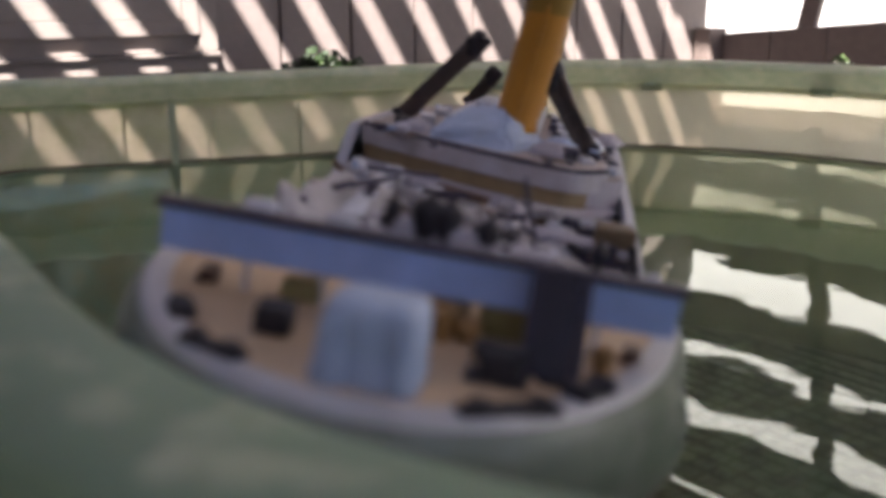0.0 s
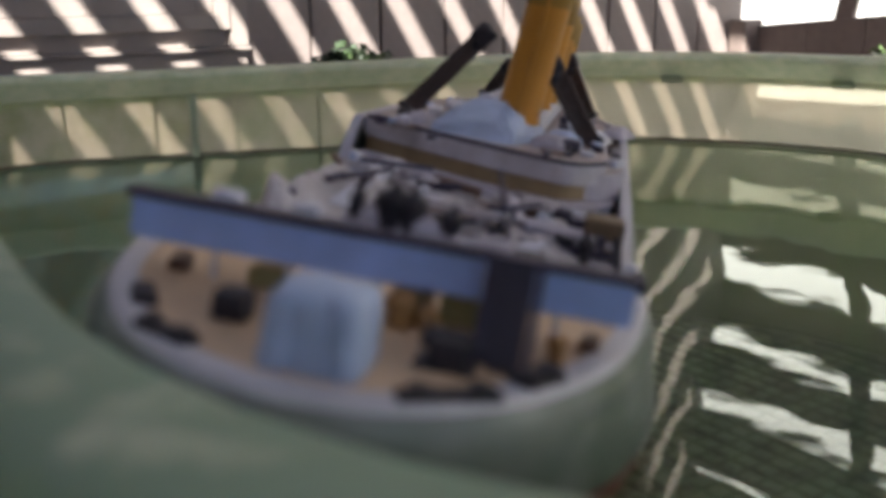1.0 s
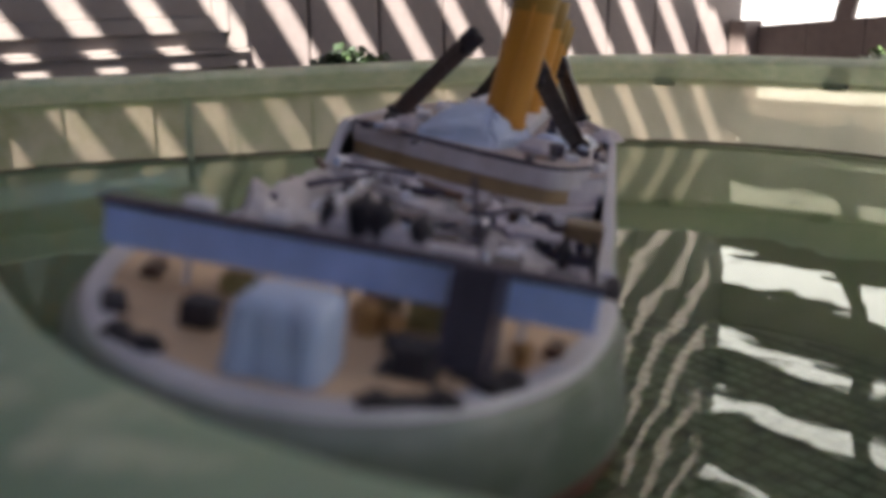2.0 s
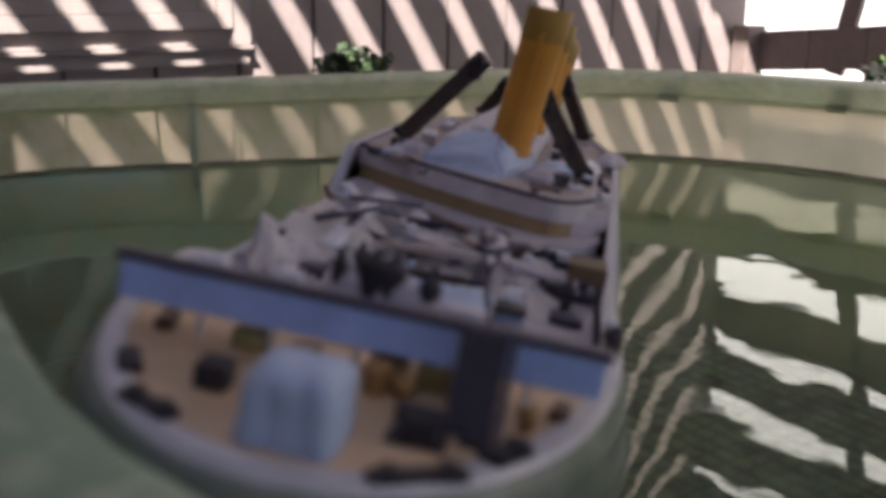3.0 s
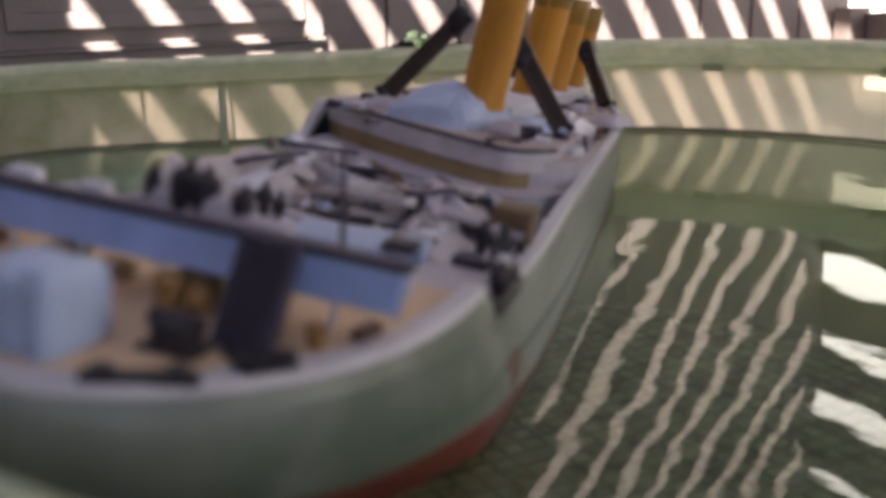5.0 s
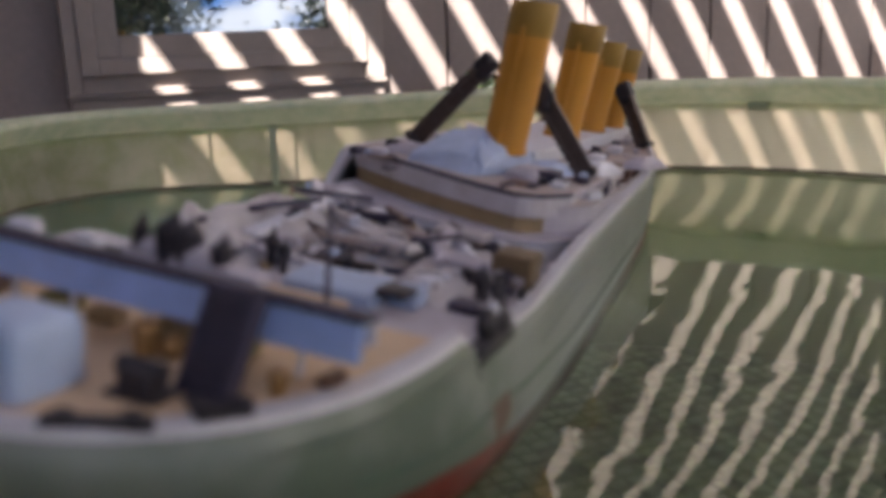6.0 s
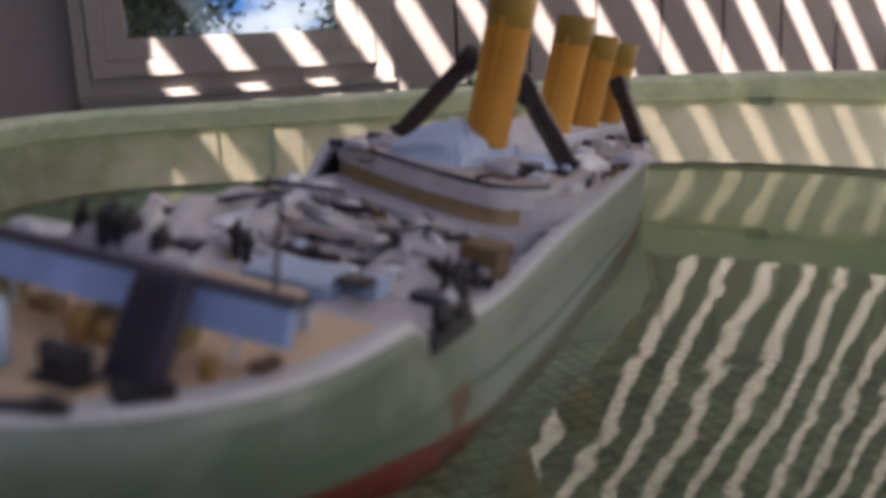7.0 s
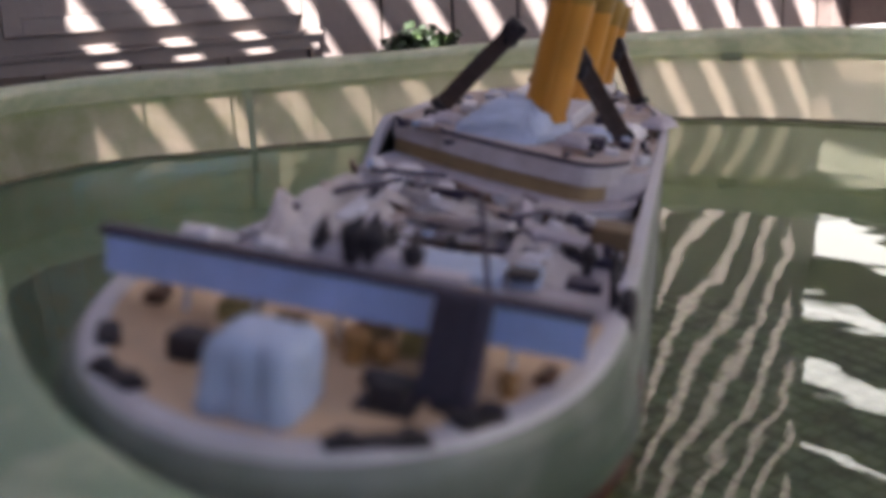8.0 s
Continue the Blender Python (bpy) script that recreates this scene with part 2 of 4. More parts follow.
def box(bm, lo, hi, m=None, bevel=0.0):
    lo, hi = Vector(lo), Vector(hi)
    r = bmesh.ops.create_cube(bm, size=1.0)
    v = r["verts"]
    mm = Matrix.Translation((lo + hi) / 2) @ Matrix.Diagonal((*(hi - lo), 1))
    bmesh.ops.transform(bm, matrix=mm, verts=v)
    if bevel:
        e = list({k for q in v for k in q.link_edges})
        g = bmesh.ops.bevel(bm, geom=e, offset=bevel, segments=2, affect="EDGES", profile=0.6)
        v = list({q for fc in g["faces"] for q in fc.verts} | {q for q in v if q.is_valid})
    if m is not None:
        bmesh.ops.transform(bm, matrix=m, verts=v)
    return bm


def boxed(lo, hi, m=None, bevel=0.0):
    return box(bmesh.new(), lo, hi, m, bevel)


def tube(bm, a, b, r1, r2=None, seg=16, cap=True):
    """A round bar from a to b."""
    a, b = Vector(a), Vector(b)
    d = b - a
    r = bmesh.ops.create_cone(bm, cap_ends=cap, segments=seg, radius1=r1, radius2=r1 if r2 is None else r2, depth=d.length)
    bmesh.ops.transform(bm, matrix=Matrix.Translation((a + b) / 2) @ d.to_track_quat("Z", "Y").to_matrix().to_4x4(), verts=r["verts"])
    return bm


def rings(bm, loops, closed=True, cap=(False, False)):
    """A skin through loops of points, all of one length."""
    vs = [[bm.verts.new(p) for p in lp] for lp in loops]
    n = len(vs[0])
    for a, b in zip(vs, vs[1:]):
        for i in range(n if closed else n - 1):
            j = (i + 1) % n
            bm.faces.new((a[i], a[j], b[j], b[i]))
    if cap[0]:
        bm.faces.new(vs[0])
    if cap[1]:
        bm.faces.new(vs[-1])
    return bm


def thing(name, m, label, category, group="", kind=""):
    ob = new(name)
    ob.matrix_world = m
    ob.empty_display_size = 0.05
    return tagged(ob, label, category, group, kind)


# ---- the ground, the table and the wall behind ----
FLOOR_Z, WALL_Y = -1.05, 2.5
g = part("ground", rings(bmesh.new(), [[(-300, -300, FLOOR_Z), (300, -300, FLOOR_Z)], [(-300, 300, FLOOR_Z), (300, 300, FLOOR_Z)]], closed=False), M_GROUND)
tagged(g, "weathered grey paving that stretches to the horizon", "ground", kind="structure")

wall = part("wall_north", boxed((-2.48, WALL_Y + 0.02, FLOOR_Z), (2.43, WALL_Y + 0.14, 1.9)), M_SIDING)
tagged(wall, "mauve-grey painted wall with vertical board siding", "wall", kind="structure")
BOARD = 0.1955
bm = boxed((0.004, -0.014, FLOOR_Z), (BOARD - 0.004, 0.006, 1.9), bevel=0.003)
board_mesh = mesh_of("siding_board", bm, M_SIDING)
for k in range(0, 13):
    if 0.046 + (k + 1) * BOARD > 2.42:
        continue
    ob = new("siding_board", board_mesh)
    ob.location = (0.046 + k * BOARD, WALL_Y + 0.014, 0)
    ob.parent = wall

# window with a stepped frame and a deep sill
win = thing("window_1", pose(0, WALL_Y, 0), "small window with a stepped mauve-grey frame and reflecting glass", "window", kind="structure")
X0, X1, Z0, Z1 = 0.066, 0.531, 0.190, 0.83
def ring_frame(name, inset, width, y0, y1, parent):
    a, b, c, d = X0 - inset, X1 + inset, Z0 - inset, Z1 + inset
    bm = bmesh.new()
    box(bm, (a - width, y0, c - width), (a, y1, d + width), bevel=0.002)
    box(bm, (b, y0, c - width), (b + width, y1, d + width), bevel=0.002)
    box(bm, (a, y0, c - width), (b, y1, c), bevel=0.002)
    box(bm, (a, y0, d), (b, y1, d + width), bevel=0.002)
    return part(name, bm, M_TRIM, parent)
ring_frame("sash", 0.0, 0.045, -0.022, 0.02, win)
ring_frame("casing", 0.046, 0.034, -0.034, 0.02, win)
bm = bmesh.new()
box(bm, (X0 - 0.110, -0.028, 0.0725), (X0 - 0.081, 0.02, Z1 + 0.1), bevel=0.002)
box(bm, (X1 + 0.081, -0.028, 0.0725), (X1 + 0.124, 0.02, Z1 + 0.1), bevel=0.002)
part("outer_trim", bm, M_TRIM, win)
part("apron", boxed((X0 - 0.080, -0.012, 0.0725), (X1 + 0.080, 0.02, 0.1095), bevel=0.001), M_TRIM, win)
part("window_sill", boxed((X0 - 0.113, -0.037, 0.0635), (X1 + 0.127, 0.02, 0.0715), bevel=0.002), M_TRIM, win)
part("lower_apron", boxed((X0 - 0.107, -0.022, 0.030), (X1 + 0.121, 0.02, 0.0615), bevel=0.002), M_TRIM, win)
part("pane", boxed((X0 - 0.004, -0.006, Z0 - 0.004), (X1 + 0.004, -0.002, Z1 + 0.004)), M_GLASS, win, "dark glass that mirrors sky and trees")

# fence along the side, running from the wall towards the viewer, with open rails above
FX = 2.40
fence = thing("fence", pose(FX, WALL_Y, 0), "dark stained wooden side fence with open rails above", "fence", kind="structure")
part("post", boxed((-0.07, -0.075, FLOOR_Z), (0.02, -0.015, 0.085), bevel=0.004), M_FENCE, fence)
rake = Matrix(((1, 0, 0, 0), (0, 1, 0, 0), (0, -0.09, 1, 0), (0, 0, 0, 1)))
for k in range(15):
    y1 = -0.060 - k * 0.196
    part("fence_board", boxed((0, y1 - 0.193, -0.066), (0.02, y1, 0.060), rake, 0.003), M_FENCE, fence)
    part("lower_board", boxed((0, y1 - 0.193, FLOOR_Z), (0.02, y1, -0.165 - 0.03 * y1), bevel=0.003), M_FENCE, fence)
tilt = math.degrees(math.atan(0.19))
part("brace", boxed((-0.012, -0.030, 0), (0.012, 0.030, 2.2), pose(0.034, -0.330, -0.05, tilt), 0.004), M_FENCE, fence)
for z, h in ((0.26, 0.04), (0.345, 0.11), (0.55, 0.15), (0.825, 0.175), (1.06, 0.155), (1.315, 0.185), (1.515, 0.03), (1.59, 0.20)):
    part("rail", boxed((0.022, -3.0, z), (0.05, 0.14, z + h), bevel=0.003), M_FENCE, fence)
for y in (-1.3, -2.9):
    part("post", boxed((0.022, y - 0.05, FLOOR_Z), (0.10, y + 0.05, 2.2), bevel=0.004), M_FENCE, fence)
nb = part("wall_neighbour", boxed((6.4, -5.0, FLOOR_Z), (6.6, 9.0, 6.2)), M_STUCCO)
tagged(nb, "sunlit white stucco wall beyond the fence", "wall", kind="structure")

# overhead slats that stripe the wall, and unseen solid roofing added to block sun
roof = thing("pergola_roof", pose(0, 0, 2.2), "overhead pergola of wooden slats with an added sun-blocking part", "pergola", kind="structure")
PERIOD, GAP = 0.1600, 0.066
off = 0.810 - 10 * PERIOD
def slat_start(x):
    """Where the open slats begin; before that added roofing blocks the sun."""
    if x < -1.0:
        return 0.06
    return 0.06 if x < 0.97 else 0.95 + (x - 0.97) / 0.928
for k in range(-24, 34):
    x = off + k * PERIOD
    y0 = slat_start(x)
    if y0 > 2.3:
        continue
    ob = part("slat", boxed((0, y0, 0), (PERIOD - GAP, 2.49, 0.02), bevel=0.002), M_SLAT, roof)
    ob.location = (x, 0, 0)
def slab(pts, z0, z1):
    return rings(bmesh.new(), [[(x, y, z0) for x, y in pts], [(x, y, z1) for x, y in pts]], cap=(True, True))
# unseen roofing, cut so that tub, ship and fence get no direct sun
part("boarding", slab([(-5.6, -2.6), (3.0, -2.6), (3.0, 2.49), (2.40, 2.49), (1.00, 0.95), (1.00, 0.06), (-5.6, 0.06)], 0.0, 0.03), M_SLAT, roof, "unseen solid roofing that keeps sun off the tub and fence")
# unseen board, added so the pane throws no bright sky onto the water
part("fascia", boxed((0.10, -2.60, -0.95), (3.0, -2.56, -0.002), bevel=0.003), M_SLAT, roof, "unseen deep board under the eave, added to block sky")
# two unseen walls, added to hold ambient light down
side = part("wall_far_west", boxed((-2.60, -2.60, FLOOR_Z), (-2.48, 2.50, 2.19)), M_SIDING)
tagged(side, "unseen mauve-grey side wall, added to cut ambient light", "wall", kind="structure")
side = part("wall_south", boxed((-2.47, -2.60, FLOOR_Z), (0.10, -2.48, 1.10)), M_SIDING)
tagged(side, "unseen low mauve-grey wall behind the camera, added to cut sky light", "wall", kind="structure")
# unseen wall, placed so its edge ends the sun stripes beside the window
side = part("wall_west", boxed((-0.74, 1.585, FLOOR_Z), (-0.62, 2.46, 2.19)), M_SIDING)
tagged(side, "unseen mauve-grey wall, added to shade the wall left of the window", "wall", kind="structure")

# ---- the tub ----
CORNERS = [((-0.239, 0.335), 0.37), ((-0.176, 1.620), 0.25), ((0.755, 1.295), 0.30), ((0.900, 0.26), 0.30)]
def outline(offset, steps=12):
    """The tub's outline, grown outwards by offset, with rounded corners."""
    c = [Vector(p) for p, _ in CORNERS]
    mid = sum(c, Vector((0, 0))) / 4
    c = [p + Vector((math.copysign(1, p.x - mid.x), math.copysign(1, p.y - mid.y))) * offset for p in c]
    pts = []
    for i in range(4):
        p, a, b, r = c[i], c[i - 1], c[(i + 1) % 4], CORNERS[i][1] + offset
        s, e = p + (a - p).normalized() * r, p + (b - p).normalized() * r
        for k in range(steps + 1):
            t = k / steps
            w = 0.8
            q = (s * (1 - t) ** 2 + p * 2 * w * t * (1 - t) + e * t * t) / ((1 - t) ** 2 + 2 * w * t * (1 - t) + t * t)
            pts.append(q)
        nxt = c[(i + 1) % 4] + (p - c[(i + 1) % 4]).normalized() * (CORNERS[(i + 1) % 4][1] + offset)
        for k in range(1, 16):
            pts.append(e.lerp(nxt, k / 16))
    return pts
def lift(x):
    """The tub's side stands a little higher over the water towards the fence."""
    return 0.009 * min(1.0, max(0.0, (x - 0.10) / 0.60))
def loop(offset, z):
    return [(q.x, q.y, z + lift(q.x) * min(1.0, max(0.0, z / 0.07))) for q in outline(offset)]
tub = thing("plastic_tub", pose(0, 0, 0), "large pale green translucent plastic tub filled with water", "tub")
DEPTH = -0.215
part("base", rings(bmesh.new(), [loop(-0.080, DEPTH - 0.01), loop(-0.072, DEPTH - 0.010), loop(-0.067, DEPTH + 0.002), loop(-0.072, DEPTH + 0.004), loop(-0.080, DEPTH + 0.004)], cap=(True, True)), M_FLOOR, tub, smooth=True)
part("tub_wall", rings(bmesh.new(), [loop(0.005, 0.0), loop(0.012, 0.064), loop(0.007, 0.0745), loop(0.002, 0.0745), loop(-0.001, 0.0), loop(0.005, 0.0)]), M_TUB, tub, "clear hazy plastic side above the water", smooth=True)
part("lower_wall", rings(bmesh.new(), [loop(-0.066, DEPTH), loop(-0.046, DEPTH + 0.008), loop(-0.028, DEPTH + 0.024), loop(-0.014, DEPTH + 0.060), loop(-0.004, DEPTH + 0.120), loop(0.005, -0.0003),
                                       loop(-0.001, -0.0003), loop(-0.010, DEPTH + 0.122), loop(-0.020, DEPTH + 0.064), loop(-0.033, DEPTH + 0.029), loop(-0.048, DEPTH + 0.014), loop(-0.066, DEPTH + 0.006), loop(-0.066, DEPTH)]), M_LOWER, tub, "algal-green side below the water", smooth=True)
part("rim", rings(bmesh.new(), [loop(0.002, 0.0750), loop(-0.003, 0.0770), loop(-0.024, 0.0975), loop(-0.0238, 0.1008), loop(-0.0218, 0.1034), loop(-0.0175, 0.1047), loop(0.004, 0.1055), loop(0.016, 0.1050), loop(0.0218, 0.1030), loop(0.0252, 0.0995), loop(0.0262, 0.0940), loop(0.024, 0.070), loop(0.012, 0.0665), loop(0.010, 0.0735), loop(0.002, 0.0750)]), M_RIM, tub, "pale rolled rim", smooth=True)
part("water_line", rings(bmesh.new(), [loop(-0.0012, 0.0005), loop(-0.0026, 0.0010), loop(-0.0022, 0.0042), loop(-0.0008, 0.0046)]), M_STAIN, tub, "dark stain along the water line", smooth=True)
def inside_span(pts, axis, at):
    """Where a straight line across the outline enters and leaves it."""
    cuts = []
    for a, b in zip(pts, pts[1:] + pts[:1]):
        if (a[axis] - at) * (b[axis] - at) < 0:
            f = (at - a[axis]) / (b[axis] - a[axis])
            cuts.append(a[1 - axis] + f * (b[1 - axis] - a[1 - axis]))
    return (min(cuts), max(cuts)) if len(cuts) > 1 else None


bm = bmesh.new()
FLOOR_EDGE = outline(-0.085)
for k in range(62):
    y = 0.30 + k * 0.021
    span = inside_span(FLOOR_EDGE, 1, y)
    if span:
        box(bm, (span[0], y, DEPTH + 0.003), (span[1], y + 0.0022, DEPTH + 0.0058))
for k in range(56):
    x = -0.22 + k * 0.021
    span = inside_span(FLOOR_EDGE, 0, x)
    if span:
        box(bm, (x, span[0], DEPTH + 0.003), (x + 0.0022, span[1], DEPTH + 0.0062))
ribs = part("floor_ribs", bm, M_RIB, tub, "fine moulded grid on the tub floor")
ribs["kind"] = "stuff"
RIM_LEAN = -38
RIM_PTS = outline(-0.002)
def rim_at(x, y):
    """The nearest place on the tub's inner side, and the way along it."""
    i = min(range(len(RIM_PTS)), key=lambda k: (RIM_PTS[k] - Vector((x, y))).length)
    a, b, c = RIM_PTS[i - 1], RIM_PTS[i], RIM_PTS[(i + 1) % len(RIM_PTS)]
    d = (c - a).normalized()
    t = (Vector((x, y)) - b).dot(d)
    return b + d * t, math.degrees(math.atan2(d.y, d.x))
for x, y in ((0.70, 1.24), (0.78, 1.05), (0.55, 1.37)):
    q, turn = rim_at(x, y)
    part("rim_clip", boxed((-0.013, -0.0035, 0.069), (0.013, 0.006, 0.102), pose(q.x, q.y, 0, 0, 0, turn) @ Matrix.Translation((0, 0, 0.07)) @ pose(0, 0, 0, RIM_LEAN) @ Matrix.Translation((0, 0, -0.07)), 0.002), M_SEAM, tub, "darker green rim clip").location.z = lift(q.x)
for x, y, w, h in ((0.165, 1.53, 0.0042, 0.074), (0.305, 1.47, 0.0008, 0.067), (0.21, 1.51, 0.0006, 0.067)):
    q, turn = rim_at(x, y)
    seam = part("seam", boxed((-w, -0.003, -0.028), (w, 0.003, h), pose(q.x, q.y, 0, 0, 0, turn)), M_SEAM, tub, "dark moulded seam")
    if w > 0.002:
        part("seam_cap", boxed((-w, -0.0035, 0.069), (w, 0.006, 0.102), pose(q.x, q.y, 0, 0, 0, turn) @ Matrix.Translation((0, 0, 0.07)) @ pose(0, 0, 0, RIM_LEAN) @ Matrix.Translation((0, 0, -0.07)), 0.001), M_SEAM, seam)
table = thing("table", pose(0.30, 0.93, FLOOR_Z), "plain wooden table under the tub", "table")
TT = DEPTH - 0.012 - FLOOR_Z
part("tabletop", boxed((-0.75, -0.75, TT - 0.04), (0.75, 0.75, TT), bevel=0.004), M_WOOD, table)
for sx in (-1, 1):
    for sy in (-1, 1):
        part("leg", boxed((sx * 0.66 - 0.04, sy * 0.66 - 0.04, 0), (sx * 0.66 + 0.04, sy * 0.66 + 0.04, TT - 0.04), bevel=0.003), M_WOOD, table)

# ---- the model ship: its own axes run forward, to port and up ----
EX = Vector((0.68039, 0.73040, -0.06043))
EY = Vector((-0.71638, 0.68020, 0.15547))
EZ = EX.cross(EY).normalized()
SHIP = Matrix(((EX.x, EY.x, EZ.x, -0.0947), (EX.y, EY.y, EZ.y, 0.6503), (EX.z, EY.z, EZ.z, 0.1143), (0, 0, 0, 1)))
ship = thing("model_ship", SHIP, "white model ocean liner with four ochre funnels, listing in the water", "model ship")
BOW, BEAM = 0.895, 0.105


def smooth_step(a, b, v):
    t = min(1.0, max(0.0, (v - a) / (b - a)))
    return t * t * (3 - 2 * t)


def midline(x):
    return 0.004 - 0.016 * max(0.0, x)


def half(x, stern=-0.081, wide=1.0):
    if wide > 1:
        wide = 1 + (wide - 1) * (1 - 0.85 * smooth_step(0.18, 0.60, x))
    if x < stern + 0.165:
        return BEAM * wide * math.sqrt(max(0.0, 1 - ((stern + 0.165 - x) / 0.165) ** 2))
    if x < 0.5:
        return BEAM * wide
    return BEAM * wide * max(0.0, 1 - ((x - 0.5) / (BOW - 0.5)) ** 2.3)


def sheer(x, sgn=-1):
    """Height of the hull's upper edge; to port it stays low up to the boat deck."""
    if sgn > 0:
        return -0.0292 + 0.0055 * smooth_step(-0.01, 0.10, x) - 0.0143 * smooth_step(0.10, 0.16, x) + 0.037 * smooth_step(0.345, 0.395, x) - 0.022 * smooth_step(0.80, 0.84, x)
    return -0.0292 + 0.0055 * smooth_step(-0.01, 0.10, x) - 0.0133 * smooth_step(0.090, 0.100, x) + 0.014 * smooth_step(0.19, 0.32, x) + 0.027 * min(1.0, max(0.0, (x - 0.30) / 0.30)) - 0.022 * smooth_step(0.80, 0.84, x)


def red_line(x):
    """Where the red bottom begins, a little above the water amidships."""
    return -0.070 - 0.15 * min(0.1, max(0.0, x - 0.05)) + 0.09 * max(0.0, x - 0.27)


def stations(stern, n=70):
    a = [stern + 0.165 * (1 - math.cos(math.pi / 2 * k / 18)) for k in range(18)]
    b = [stern + 0.165 + (BOW - 0.0005 - stern - 0.165) * k / n for k in range(n + 1)]
    return a + b


def hull_loop(f, stern, wide):
    """One level line of the hull; f is the way from the upper edge down to the keel."""
    xs = stations(stern)
    def top(x, sgn):
        line, edge = red_line(x), sheer(x, sgn)
        return edge + (line - edge) * f / 0.48 if f <= 0.48 else line + (-0.15 - line) * (f - 0.48) / 0.52
    left = [(x, midline(x) + half(x, stern, wide), top(x, 1)) for x in xs]
    right = [(x, midline(x) - half(x, stern, wide), top(x, -1)) for x in reversed(xs)]
    return left + right


LEVELS = [(0.0, -0.081, 1.0), (0.10, -0.087, 1.05), (0.22, -0.087, 1.075), (0.36, -0.084, 1.11), (0.48, -0.078, 1.135), (0.60, -0.062, 1.12), (0.75, 0.02, 0.95), (0.9, 0.05, 0.58), (1.0, 0.07, 0.35)]
inner = [hull_loop(0.06, -0.072, 0.935), hull_loop(0.0, -0.0725, 0.94)]
edge_line = (0.035, -0.083, 1.018)
hull = part("hull", rings(bmesh.new(), [hull_loop(*edge_line)] + [hull_loop(*q) for q in LEVELS[1:5]]), M_HULLSHADED, ship, smooth=True)
part("bulwark", rings(bmesh.new(), inner + [hull_loop(*LEVELS[0]), hull_loop(*edge_line)]), M_BULWARK, hull, "pale lilac bulwark", smooth=True)
part("bottom", rings(bmesh.new(), [hull_loop(*q) for q in LEVELS[4:]], cap=(False, True)), M_RED, hull, "red painted bottom", smooth=True)


def side_at(x, z, sgn):
    """A point on the hull's side, just proud of it."""
    line = red_line(x)
    f = 0.48 * (sheer(x, sgn) - z) / (sheer(x, sgn) - line) if z > line else 0.48 + 0.52 * (line - z) / (line + 0.15)
    for (f0, s0, w0), (f1, s1, w1) in zip(LEVELS, LEVELS[1:]):
        if f <= f1:
            t = max(0.0, (f - f0) / (f1 - f0))
            return Vector((x, midline(x) + sgn * (half(x, s0 + (s1 - s0) * t, w0 + (w1 - w0) * t) + 0.0008), z))
    return Vector((x, midline(x) + sgn * 0.05, z))


def swell(x, y):
    """Height of the water, which climbs a little towards the hull and swings away from it in a fading ripple."""
    p = Vector((x, y, 0.0)) - SHIP.translation
    a, b = p.dot(EX), p.dot(EY)
    c = min(BOW, max(-0.078, a))
    d = math.hypot(max(0.0, abs(b - midline(c)) - half(c, -0.080, 1.12)), a - c)
    return 0.0012 * math.exp(-d / 0.034) + 0.00022 * math.cos(d * 2 * math.pi / 0.075) * math.exp(-d / 0.16)


edge_pts = outline(-0.003)
mid = Vector((0.30, 0.92))
surface = [[(q.x, q.y, swell(q.x, q.y)) for q in (mid.lerp(e, 1 - k / 90) for e in edge_pts)] for k in range(90)]
water = part("water", rings(bmesh.new(), surface, cap=(False, True)), M_WATER, smooth=True)
tagged(water, "still green-tinted water with gentle ripples", "water", kind="structure")


def strip(z0, z1, xa, xb, sgn, n=60):
    bm = bmesh.new()
    lo, hi, lo2, hi2 = [], [], [], []
    for k in range(n + 1):
        x = xa + (xb - xa) * k / n
        p, q = side_at(x, z0(x), sgn), side_at(x, z1(x), sgn)
        d = Vector((0, -sgn * 0.003, 0))
        lo.append(p), hi.append(q), lo2.append(p + d), hi2.append(q + d)
    return rings(bm, [lo, hi, hi2, lo2, lo], closed=False)


M_GREEN = material("green_band", (0.06, 0.10, 0.07), 0.45, vary=0.3, scale=80, coarse=25, bump=0.1)
band = lambda x: -0.058 - 0.065 * x if x < 0.165 else -0.0688 + 0.06 * max(0.0, x - 0.27)
part("bare_patch", strip(lambda x: -0.080 + 0.25 * (x - 0.112), lambda x: -0.064, 0.112, 0.138, -1, 8), M_RUST, hull, "red patch of bared primer")
for sgn in (1, -1):
    part("green_band", strip(lambda x: band(x) - 0.0012, lambda x: band(x) + 0.0008, 0.00, 0.110, sgn, 24), M_GREEN, hull, "dark green painted stripe")
    part("green_band", strip(lambda x: band(x) - 0.0012, lambda x: band(x) + 0.0008, 0.140, 0.80, sgn, 60), M_GREEN, hull, "dark green painted stripe")
    part("rub_rail", strip(lambda x: sheer(x, sgn) - 0.012, lambda x: sheer(x, sgn) - 0.010, -0.03, 0.84, sgn, 90), M_HULLSHADED, hull)
    part("rub_rail", strip(lambda x: min(-0.046, sheer(x, sgn) - 0.022), lambda x: min(-0.0445, sheer(x, sgn) - 0.0205), 0.2, 0.84, sgn, 60), M_HULLSHADED, hull)


